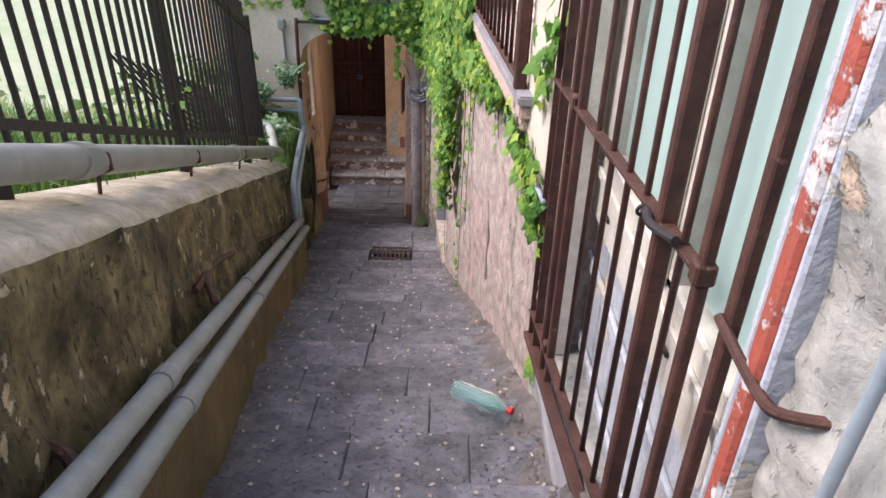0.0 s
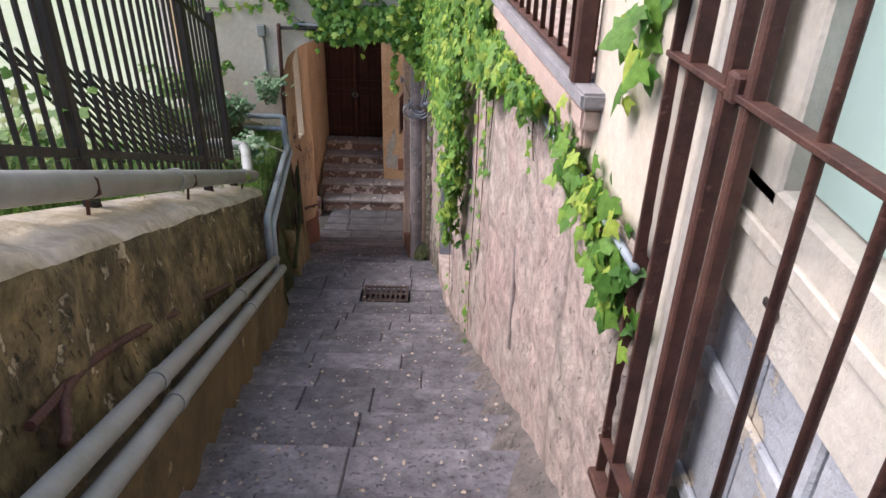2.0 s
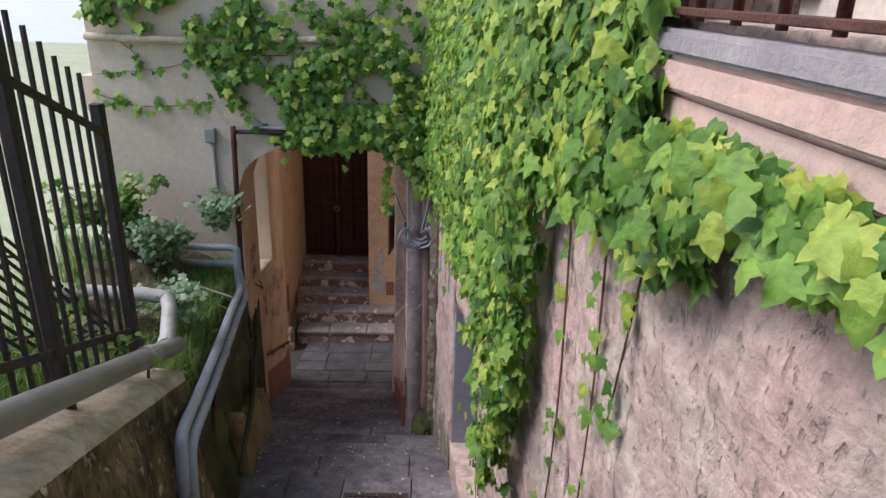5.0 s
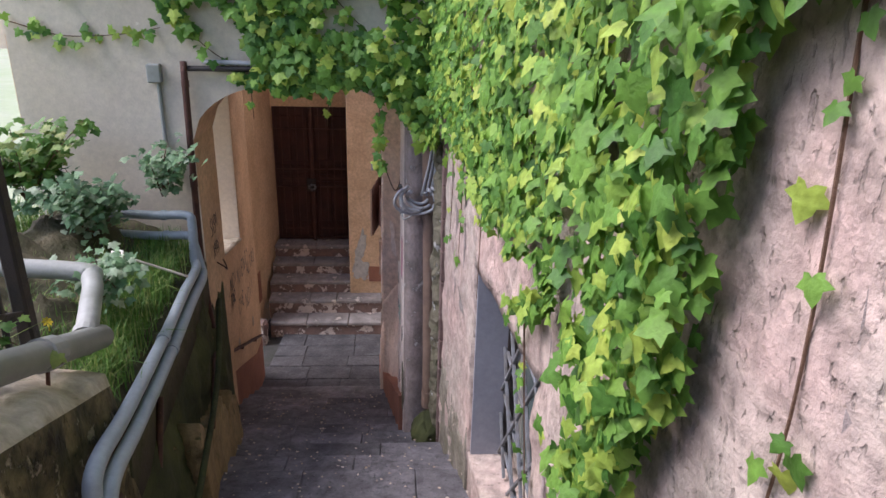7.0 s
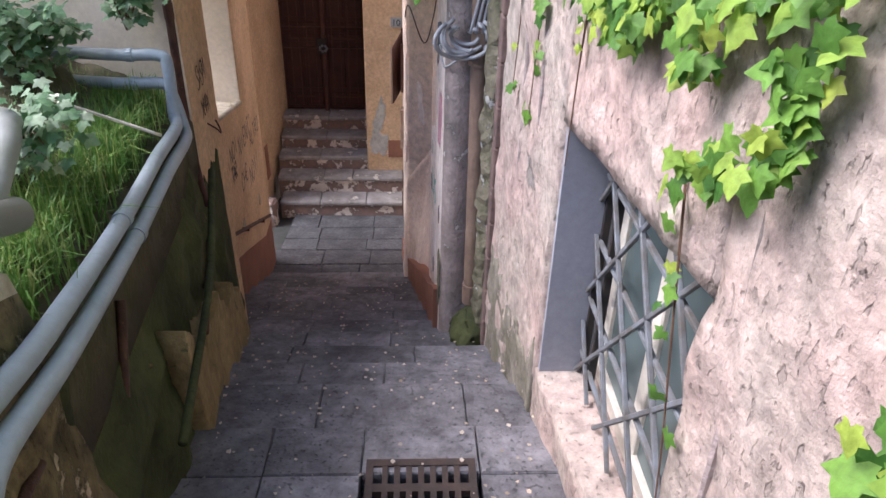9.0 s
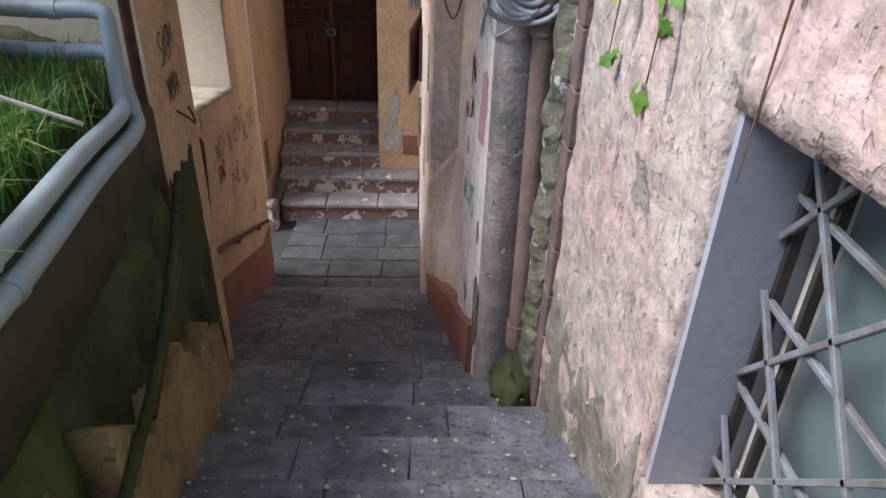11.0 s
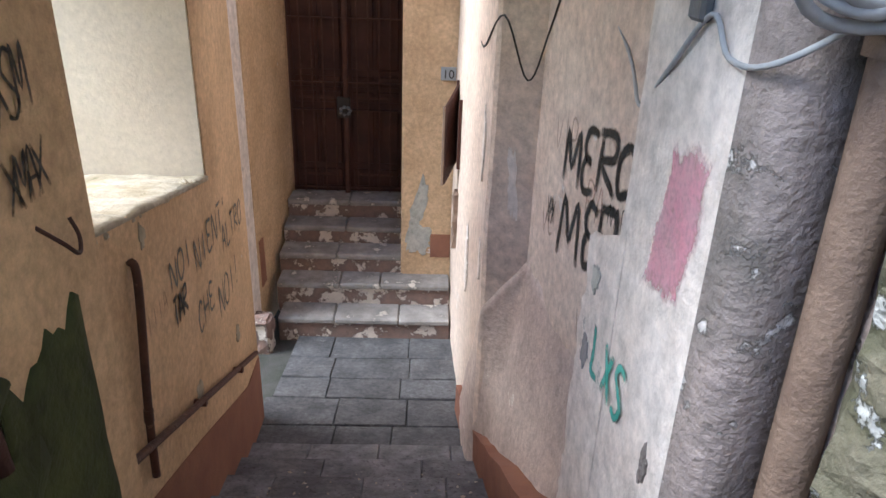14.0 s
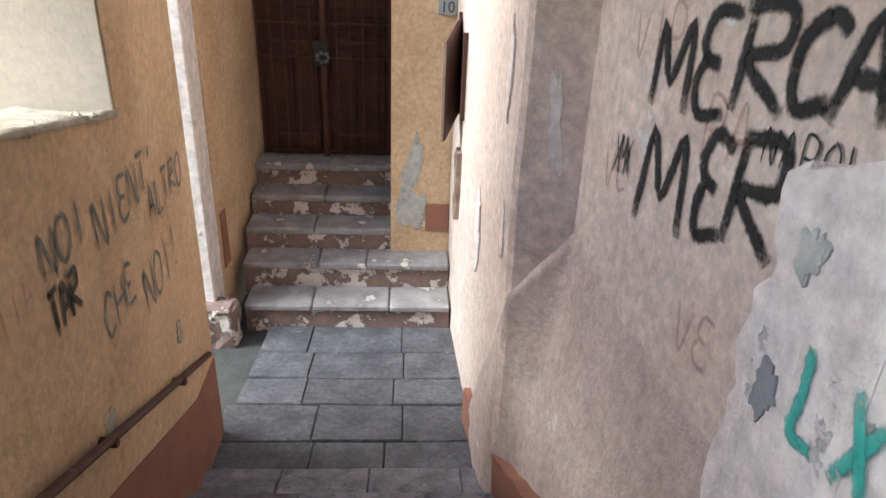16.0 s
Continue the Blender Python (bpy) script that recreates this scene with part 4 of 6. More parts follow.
for z in (-0.26, 0.75, 1.9):
    bm = bmesh.new()
    bar(bm, (xb(2.46) - 0.004, 2.46, z), (xb(1.17) - 0.004, 1.17, z), 0.035, 0.012, side=(1, 0, 0))
    part("rail", bm, "rust", gr)
bm = bmesh.new()
bar(bm, (xb(2.46) - 0.012, 2.46, -0.39), (xb(0.9) - 0.012, 0.9, -0.39), 0.045, 0.03, side=(1, 0, 0))
part("foot_rail", bm, "rust", gr)
for y, z in ((2.18, 0.76), (2.18, -0.24), (1.19, 0.75)):
    bm = bmesh.new()
    box(bm, xb(y) - 0.024, xb(y) + 0.022, y - 0.022, y + 0.022, z - 0.026, z + 0.026, 0.006)
    part("hinge", bm, "rust", gr)
bm = bmesh.new()
tube(bm, smooth_path([(xb(1.42) - 0.035, 1.44, 0.76), (xb(1.36) - 0.045, 1.38, 0.755), (xb(1.28) - 0.03, 1.27, 0.775)], 4), 0.011, 10)
part("hasp", bm, "iron", gr, "dark iron hasp")
bm = bmesh.new()
tube(bm, [(xb(1.44) - 0.04 + 0.012 * math.cos(a), 1.445, 0.755 + 0.012 * math.sin(a)) for a in (k * math.pi / 6 for k in range(13))], 0.005, 6, caps=False)
part("ring", bm, "iron", gr, "dark iron lock ring")
hb = thing("grille_stay", "flat iron stay bent from the grille into the wall", "bracket")
bm = bmesh.new()
pts = smooth_path([(xb(1.06) - 0.02, 1.06, 0.735), (xb(0.96) - 0.025, 0.96, 0.72), (xb(0.86) - 0.03, 0.86, 0.715), (xb(0.81) - 0.02, 0.815, 0.725), (xb(0.75) + 0.05, 0.755, 0.76)], 5)
tube(bm, pts, 0.011, 8)
part("stay", bm, "rust", hb)
piped("conduit", "thin grey conduit down the peeling wall", [(xr(0.66) - 0.035, 0.66, 1.9), (xr(0.67) - 0.035, 0.67, 0.9), (xr(0.70) - 0.035, 0.70, 0.1)], 0.011, "bluepipe", category="conduit")

# ---------------------------------------------------------------- ledge window
led = tagged(new("window_2"), "shuttered window over a moulded stone ledge", "window", kind="structure")


def ledge(z0, z1, out, y0, y1, mat, name):
    bm = bmesh.new()
    a, b = xr(y0), xr(y1)
    hexa(bm, [(a - out, y0, z0), (a + 0.3, y0, z0), (b + 0.3, y1, z0), (b - out, y1, z0), (a - out, y0, z1), (a + 0.3, y0, z1), (b + 0.3, y1, z1), (b - out, y1, z1)])
    bmesh.ops.bevel(bm, geom=bm.edges[:], offset=0.008, segments=2, affect="EDGES")
    return part(name, bm, mat, led)


ledge(0.50, 0.545, 0.062, 2.86, 4.62, "greystone", "ledge_slab")
ledge(0.435, 0.498, 0.05, 2.88, 4.60, "sill", "moulding")
ledge(0.37, 0.433, 0.03, 2.92, 4.58, "sill", "moulding")
for k in range(4):
    bm = bmesh.new()
    y0 = 2.98 + 0.38 * k
    hexa(bm, [(xr(y0) + 0.20, y0 + 0.01, 0.56), (xr(y0) + 0.25, y0 + 0.01, 0.56), (xr(y0 + 0.37) + 0.25, y0 + 0.37, 0.56), (xr(y0 + 0.37) + 0.20, y0 + 0.37, 0.56),
              (xr(y0) + 0.20, y0 + 0.01, 2.4), (xr(y0) + 0.25, y0 + 0.01, 2.4), (xr(y0 + 0.37) + 0.25, y0 + 0.37, 2.4), (xr(y0 + 0.37) + 0.20, y0 + 0.37, 2.4)])
    bmesh.ops.bevel(bm, geom=bm.edges[:], offset=0.008, segments=1, affect="EDGES")
    sh = part("shutter", bm, "shutter", led, "cream painted shutter leaf")
    for z in (0.64, 0.72, 1.1):
        bm = bmesh.new()
        box(bm, xr(y0 + 0.2) + 0.175, xr(y0 + 0.2) + 0.20, y0 + 0.05, y0 + 0.33, z, z + 0.03, 0.006)
        part("rail", bm, "shutter", sh)
    bm = bmesh.new()
    box(bm, xr(y0 + 0.2) + 0.165, xr(y0 + 0.2) + 0.20, y0 + 0.3, y0 + 0.37, 0.60, 0.622, 0.004)
    part("hinge", bm, "iron", sh, "black strap hinge")
bal = thing("window_guard", "brown iron guard rail with round bars on the ledge", "railing")
for y in (2.99, 4.5):
    bm = bmesh.new()
    bar(bm, (xr(y) - 0.035, y, 0.546), (xr(y) - 0.035, y, 2.2), 0.055)
    part("post", bm, "rust", bal)
    bm = bmesh.new()
    bar(bm, (xr(y) - 0.02, y, 0.62), (xr(y) + 0.14, y, 0.62), 0.03, 0.012)
    part("tie", bm, "rust", bal)
for k in range(1, 12):
    y = 2.99 + 1.51 * k / 12
    bm = bmesh.new()
    tube(bm, [(xr(y) - 0.035, y, 0.56), (xr(y) - 0.035, y, 2.1)], 0.009, 10)
    part("bar", bm, "rust", bal, smooth=True)
for z in (0.575, 1.6):
    bm = bmesh.new()
    bar(bm, (xr(2.99) - 0.035, 2.99, z), (xr(4.5) - 0.035, 4.5, z), 0.035, 0.014, side=(1, 0, 0))
    part("rail", bm, "rust", bal)
piped("conduit", "grey conduit clipped along the pink wall under the ledge", [(xr(2.43) - 0.02, 2.43, 0.27), (xr(3.0) - 0.02, 3.0, 0.285), (xr(3.6) - 0.02, 3.6, 0.30), (xr(4.4) - 0.02, 4.4, 0.33)], 0.0105, "bluepipe", [((xr(2.9) - 0.02, 2.9, 0.284), (xr(2.9) - 0.02, 2.95, 0.285))], category="conduit")

# ---------------------------------------------------------------- low window with a lattice
w3 = tagged(new("window_3"), "low window in a blue-grey reveal behind a crossed bar lattice", "window", kind="structure")
XG = 0.13
for y0, y1, z0, z1, n in ((7.405, 7.44, -2.52, -1.36, "reveal"),):
    bm = bmesh.new()
    hexa(bm, [(xr(y1) + 0.012, y0, z0), (XG + 0.2, y0, z0), (XG + 0.2, y1, z0), (xr(y1) + 0.012, y1, z0), (xr(y1) + 0.012, y0, z1), (XG + 0.2, y0, z1), (XG + 0.2, y1, z1), (xr(y1) + 0.012, y1, z1)])
    part(n, bm, "reveal", w3, "smooth blue-grey rendered reveal")
for y0, y1 in ((7.33, 7.40), (6.3, 6.38), (6.84, 6.92)):
    bm = bmesh.new()
    box(bm, XG + 0.04, XG + 0.09, y0, y1, -2.52, -1.36, 0.006)
    part("frame", bm, "shutter", w3, "cream painted frame")
bm = bmesh.new()
box(bm, XG + 0.035, XG + 0.095, 6.3, 7.40, -2.52, -2.44, 0.006)
part("frame", bm, "shutter", w3, "cream painted frame")
bm = bmesh.new()
box(bm, XG + 0.06, XG + 0.07, 6.38, 7.33, -2.44, -1.36)
part("pane", bm, "darkpane", w3, "dark green window glass")
lat = thing("window_lattice", "grey rusting iron lattice before the low window", "grille")
for y in (7.39, 7.26):
    bm = bmesh.new()
    bar(bm, (XG - 0.02, y, -2.5), (XG - 0.02, y, -1.37), 0.03, 0.018)
    part("stile", bm, "iron", lat)
for z in (-2.4, -2.12, -1.84, -1.56):
    bm = bmesh.new()
    bar(bm, (XG - 0.035, 7.40, z), (XG - 0.035, 6.32, z), 0.018, 0.018)
    part("cross_bar", bm, "grey_iron", lat)
for k in range(-2, 3):
    for sgn in (1, -1):
        y = 7.4 - 0.36 * k
        z0, z1 = (-2.5, -1.4) if sgn > 0 else (-1.4, -2.5)
        a, b = Vector((XG - 0.05, y, z0)), Vector((XG - 0.05, y - 0.95, z1))
        f0 = max(0, (y - 7.4) / 0.95)
        f1 = min(1, (y - 6.34) / 0.95)
        if f1 - f0 > 0.1:
            bm = bmesh.new()
            bar(bm, a.lerp(b, f0), a.lerp(b, f1), 0.017)
            part("bar", bm, "grey_iron", lat)
# Grooves of an old conduit down the pink wall, as shallow dark channels.
for y, z0, z1 in ((4.85, -1.5, 0.0), (6.1, -2.2, -1.0), (8.0, -2.0, -0.9), (7.75, -1.5, -0.6), (3.75, -0.95, 0.1)):
    bm = bmesh.new()
    pts = [(xr(y) + 0.004, y + 0.10 * f + 0.008 * math.sin(9 * f), z0 + (z1 - z0) * f) for f in [k / 10 for k in range(11)]]
    tube(bm, pts, 0.012, 6)
    setting("wall_groove", bm, "grey_pier", "dark filled groove down the pink wall", "groove")

# ---------------------------------------------------------------- facade details
box_j = thing("junction_box", "small grey junction box on the cream wall", "box")
bm = bmesh.new()
box(bm, -2.11, -2.02, 8.75, 8.798, -0.64, -0.52, 0.008)
part("case", bm, "pipe", box_j)
bm = bmesh.new()
tube(bm, [(-2.05, 8.785, -0.64), (-2.05, 8.785, -1.05)], 0.014, 8)
part("conduit", bm, "pipe", box_j)
piped("gas_pipe", "rusty iron pipe beside the archway", [(-1.87, 8.755, -0.5), (-1.88, 8.755, -1.0), (-1.89, 8.755, -1.9), (-1.86, 8.755, -2.4)], 0.022, "rust", [((-1.885, 8.755, -1.25), (-1.885, 8.755, -1.33)), ((-1.872, 8.755, -0.62), (-1.872, 8.755, -0.66))])
piped("iron_lintel", "dark iron bar over the archway", [(-1.86, 8.765, -0.545), (-1.1, 8.765, -0.54)], 0.018, "iron", soft=False)
piped("cable_tube", "pale plastic cable tube over the archway", [(-1.75, 8.76, -0.50), (-1.1, 8.76, -0.515), (-0.45, 8.76, -0.52)], 0.016, "cable")
piped("cable_tube", "pale plastic tube across the upper wall", [(-2.95, 8.76, 0.17), (-2.2, 8.75, 0.16), (-1.0, 8.76, 0.19)], 0.03, "cap")
piped("downpipe", "rusty brown downpipe beside the pier", [(-0.29, 8.80, -0.85), (-0.29, 8.80, -1.0), (-0.27, 8.80, -2.2), (-0.262, 8.80, -3.12)], 0.05, "brown_pipe", [((-0.285, 8.80, -1.5), (-0.285, 8.80, -1.56)), ((-0.263, 8.80, -2.98), (-0.262, 8.80, -3.12))])
bm = bmesh.new()
prism(bm, [(-0.225, 8.585), (-0.21, 8.57), (-0.12, 8.57), (-0.12, 8.75), (-0.235, 8.75), (-0.262, 8.71), (-0.255, 8.64)], -3.4, -0.8, 0.022, 10, 60)
bmesh.ops.recalc_face_normals(bm, faces=bm.faces[:])
setting("wall_strip", bm, "lichen", "lichen-spotted strip of old render", "wall")
for k in range(11):
    z = -3.25 + 0.225 * k
    bm = bmesh.new()
    box(bm, -0.214, -0.12, 8.45, 8.566, z + 0.003, z + 0.222, 0.006)
    part("brick", bm, "oldbrick", bpy.data.objects["wall_strip"])
bm = bmesh.new()
bmesh.ops.create_icosphere(bm, subdivisions=4, radius=0.15, matrix=Matrix.Translation((-0.27, 8.68, -3.28)) @ Matrix.Diagonal((0.9, 1.1, 1.1, 1)))
for v in bm.verts:
    v.co += Vector((1, 1, 1)) * 0.04 * fbm(v.co, 8)
tagged(link_mesh("pipe_footing", bm, "damp", smooth=True), "mossy mortar lump at the downpipe foot", "footing")
coil = thing("cable_coil", "coil of grey cable hung on the pier", "cable")
for k in range(6):
    r = 0.07 + 0.012 * k
    cx, cz = -0.37 + 0.02 * math.sin(k * 2.1), -1.40 + 0.015 * math.cos(k * 1.7)
    pts = [(cx + r * 1.1 * math.cos(a), 8.78 - 0.01 * k + 0.03 * math.sin(a * 2 + k), cz + r * 0.8 * math.sin(a)) for a in (math.pi * (0.7 + 1.6 * i / 20) for i in range(21))]
    bm = bmesh.new()
    tube(bm, pts, 0.011, 8)
    part("loop", bm, "cable", coil, smooth=True)
for k in range(3):
    piped("cable", "grey cable rising from the coil up the pier", [(-0.34 + 0.03 * k, 8.76, -1.38), (-0.28 + 0.02 * k, 8.72, -1.0), (-0.40 + 0.02 * k, 8.74, -0.75), (-0.33 + 0.02 * k, 8.76, -0.4)], 0.010, "cable", category="cable")
piped("cable", "thin grey cable slung from the pier to the wall", [(-0.33, 8.72, -1.45), (-0.45, 8.85, -1.58), (-0.475, 9.0, -1.60), (-0.485, 9.1, -1.53), (-0.49, 9.3, -1.68), (-0.45, 9.6, -1.82), (-0.36, 10.1, -1.75), (-0.40, 10.7, -1.45)], 0.006, "cable", category="cable")
piped("cable", "thin dark cable drooping across the recess", [(-0.70, 12.6, -1.9), (-0.72, 11.9, -2.0), (-0.68, 11.2, -1.75), (-0.55, 11.15, -2.05), (-0.47, 11.1, -1.8), (-0.43, 10.7, -1.3)], 0.005, "iron", category="cable")
bx = thing("cable_box", "small grey metal clamp box on the pier", "box")
bm = bmesh.new()
box(bm, -0.50, -0.472, 9.12, 9.20, -1.55, -1.42, 0.008)
part("case", bm, "grey_iron", bx)

# ---------------------------------------------------------------- passage details
hr = thing("hand_rail", "rusty iron pipe rail along the passage wall", "rail")
bm = bmesh.new()
tube(bm, [(left_x(9.3) + 0.05, 9.3, -3.0), (left_x(11.85) + 0.03, 11.85, -4.12)], 0.017, 8)
part("rail", bm, "rust", hr)
for y, z in ((9.6, -3.14), (10.5, -3.53), (11.3, -3.88)):
    bm = bmesh.new()
    bar(bm, (left_x(y) - 0.02, y, z - 0.01), (left_x(y) + 0.06, y, z - 0.01), 0.03)
    part("bracket", bm, "rust", hr)
piped("gas_pipe", "thin rusty pipe down the ochre wall", [(left_x(9.98) + 0.005, 9.98, -2.52), (left_x(9.97) + 0.03, 9.97, -2.6), (left_x(9.87) + 0.03, 9.87, -3.1), (left_x(9.84) + 0.03, 9.84, -3.4)], 0.016, "rust", [((left_x(9.87) + 0.03, 9.87, -3.1), (left_x(9.86) + 0.03, 9.86, -3.15))])
bm = bmesh.new()
for k in range(260):
    y = random.uniform(9.45, 11.0)
    x = left_x(y) - abs(random.gauss(0, 0.12))
    bmesh.ops.create_icosphere(bm, subdivisions=1, radius=random.uniform(0.006, 0.02), matrix=Matrix.Translation((x, y, -2.25 - 0.33 * (y - 9.2) / 1.85)))
tagged(link_mesh("mortar_crumbs", bm, "cap"), "loose mortar crumbs on the recess sill", "rubble", kind="stuff")
bm = bmesh.new()
sheet(bm, lambda u, v: (left_x(9.425 + 1.74 * u) + 0.012 - 1.1 * v, 9.425 + 1.74 * u, -2.242 - 0.355 * u), 40, 20, (0, 0, 1), 0.018, 7, 0.02)
setting("recess_sill", bm, "cap", "rough mortar sill of the recess", "sill", smooth=True)
bm = bmesh.new()
box(bm, left_x(11.16) - 1.1, left_x(11.16) - 0.006, 11.155, 11.168, -2.60, -0.96)
setting("recess_jamb", bm, "cream", "pale cream plastered side of the recess", "wall")

door = tagged(new("door_1"), "dark brown panelled double door behind an iron grille", "door", kind="structure")
DY = 15.02
for a, b in ((-2.49, -1.90), (-1.89, -1.30)):
    bm = bmesh.new()
    box(bm, a, b, DY + 0.02, DY + 0.07, -4.04, -1.86, 0.004)
    leaf_ = part("leaf", bm, "wood", door, "dark brown wooden leaf")
    for z0, z1 in ((-3.98, -3.78), (-3.72, -3.12), (-3.06, -2.94), (-2.9, -2.78), (-2.72, -2.0)):
        for u0, u1 in (((a + 0.05), (a + b) / 2 - 0.015), ((a + b) / 2 + 0.015, b - 0.05)):
            bm = bmesh.new()
            box(bm, u0, u1, DY - 0.0, DY + 0.02, z0, z1, 0.012)
            part("panel", bm, "wood", leaf_)
    for z in (-3.84, -3.0, -2.84):
        bm = bmesh.new()
        box(bm, a + 0.1, b - 0.1, DY - 0.012, DY - 0.001, z - 0.015, z + 0.015, 0.005)
        part("moulding", bm, "rust", leaf_)
dg = thing("door_grille", "dark iron gate of upright bars before the door", "gate")
for k in range(11):
    x = -2.47 + 1.15 * k / 10
    bm = bmesh.new()
    bar(bm, (x, DY - 0.05, -4.02), (x, DY - 0.05, -1.87), 0.014)
    part("bar", bm, "rust", dg)
for z in (-3.98, -3.13, -2.84, -2.2):
    bm = bmesh.new()
    bar(bm, (-2.48, DY - 0.045, z), (-1.31, DY - 0.045, z), 0.03, 0.012)
    part("rail", bm, "rust", dg)
bm = bmesh.new()
bar(bm, (-1.895, DY - 0.06, -4.03), (-1.895, DY - 0.06, -1.87), 0.05)
part("meeting_stile", bm, "rust", dg)
bm = bmesh.new()
box(bm, -1.99, -1.85, DY - 0.09, DY - 0.05, -3.2, -2.98, 0.01)
part("lock", bm, "iron", dg)
bm = bmesh.new()
for k in range(7):
    a = k * 0.9
    bmesh.ops.create_icosphere(bm, subdivisions=1, radius=0.022, matrix=Matrix.Translation((-1.90 + 0.05 * math.cos(a), DY - 0.1, -3.12 + 0.04 * math.sin(a))))
part("chain", bm, "grey_iron", dg)


def lettering(name, text, size, m, mat, parent=None, depth=0.001):
    cu = bpy.data.curves.new(name, "FONT")
    cu.body, cu.size, cu.extrude = text, size, depth
    tmp = bpy.data.objects.new(name, cu)
    scene.collection.objects.link(tmp)
    me = bpy.data.meshes.new_from_object(tmp.evaluated_get(bpy.context.evaluated_depsgraph_get()))
    bpy.data.objects.remove(tmp)
    me.materials.append(M[mat])
    ob = new(name, me)
    if parent is not None:
        ob.parent = parent
    ob.matrix_basis = m
    return ob


num = thing("house_number", "small grey house number plaque reading 10", "sign")
bm = bmesh.new()
box(bm, -0.93, -0.79, 14.10, 14.118, -2.62, -2.50, 0.004)
part("plaque", bm, "plaque", num)
lettering("number", "10", 0.11, pose(-0.915, 14.098, -2.60, 90, 0, 0), "iron", num)
nb = thing("meter_box", "open dark wooden meter box in the wall, its door ajar", "box")
bm = bmesh.new()
bar(bm, (-0.775, 13.3, -2.62), (-0.775, 13.3, -3.2), 0.03)
part("stile", bm, "wood", nb)
bm = bmesh.new()
bar(bm, (-0.78, 13.75, -2.55), (-0.78, 13.75, -3.15), 0.03)
part("frame", bm, "wood", nb)
bm = bmesh.new()
hexa(bm, [(-0.78, 13.72, -3.25), (-0.76, 13.74, -3.25), (-0.88, 13.42, -3.38), (-0.90, 13.40, -3.38), (-0.78, 13.72, -2.56), (-0.76, 13.74, -2.56), (-0.88, 13.42, -2.70), (-0.90, 13.40, -2.70)])
bmesh.ops.recalc_face_normals(bm, faces=bm.faces[:])
part("door", bm, "wood", nb)
bm = bmesh.new()
bar(bm, (-0.905, 13.395, -3.38), (-0.905, 13.395, -2.70), 0.022)
part("edge", bm, "brown_pipe", nb)
bm = bmesh.new()
prism(bm, [(-0.755, 13.34), (-0.755, 13.5), (-0.80, 13.5), (-0.80, 13.34)], -3.95, -3.45, 0.02, 9, 8)
bmesh.ops.recalc_face_normals(bm, faces=bm.faces[:])
tagged(link_mesh("broken_board", bm, "brown_pipe"), "splintered brown board standing in the wall", "board")

# Sprayed lettering: strokes on a unit square, drawn as flat ribbons on the walls.
GLYPH = {"M": "0,0 .12,1 .5,.35 .85,1 1,0", "E": "1,.95 .3,1 .05,.75 .2,.55 .7,.52|.2,.55 0,.3 .2,.02 1,.08", "R": "0,0 .15,1|0,.95 .8,1 .85,.65 .15,.5 1,0", "C": "1,.85 .6,1 .1,.75 0,.35 .3,0 .95,.15",
         "A": "0,0 .5,1 1,0|.2,.4 .85,.4", "L": "0,1 .1,.5 .05,.02 .9,.05", "N": "0,0 .1,1 .85,0 1,1", "O": ".5,1 .05,.7 .1,.15 .5,0 .95,.3 .9,.8 .5,1", "I": ".5,1 .5,0", "T": "0,1 1,1|.5,1 .45,0", "H": "0,0 .05,1|1,0 .95,1|0,.5 1,.5",
         "'": ".4,1 .3,.75", "!": ".5,1 .5,.35|.5,.1 .5,0", "X": "0,0 1,1|0,1 1,0", "S": "1,.9 .5,1 .1,.75 .5,.5 .9,.25 .5,0 0,.1", "V": "0,1 .45,0 1,1", "P": "0,0 .1,1 .9,.9 .8,.5 .1,.45"}


def sprayed(label, text, at, along, up, out, w, h, gap, r, mat, slant=0.0):
    """Hand-sprayed word: at the lower left, along and up on the wall, out from it."""
    at, along, up, out = Vector(at), Vector(along), Vector(up), Vector(out)
    g = thing("graffiti", label, "graffiti")
    lift = 0.0025
    for i, ch in enumerate(text):
        if ch == " ":
            continue
        bm = bmesh.new()
        cover = bm.verts.layers.float.new("cover")
        for s in GLYPH[ch].split("|"):
            q = [tuple(float(c) for c in p.split(",")) for p in s.split()]
            pts = [at + along * (i * (w + gap) + w * (x + random.uniform(-0.05, 0.05)) + slant * h * y) + up * (h * (y + random.uniform(-0.04, 0.04))) for x, y in q]
            path = smooth_path(pts, 4)
            rows = []
            for k, p in enumerate(path):
                d = (path[min(k + 1, len(path) - 1)] - path[max(k - 1, 0)]).normalized()
                n = d.cross(out).normalized() * r * (0.85 + 0.25 * random.random())
                end = k in (0, len(path) - 1)
                lift += 0.00001
                row = [bm.verts.new(p + n * q + out * lift) for q in (-1.7, -0.75, 0.75, 1.7)]
                for v, q in zip(row, (0.0, 1.0, 1.0, 0.0)):
                    v[cover] = 0.45 * q if end else q
                rows.append(row)
            for a, b in zip(rows, rows[1:]):
                for k in range(3):
                    bm.faces.new((a[k], a[k + 1], b[k + 1], b[k]))
            lift += 0.0003
        bmesh.ops.recalc_face_normals(bm, faces=bm.faces[:])
        part("letter", bm, mat, g)
    return g


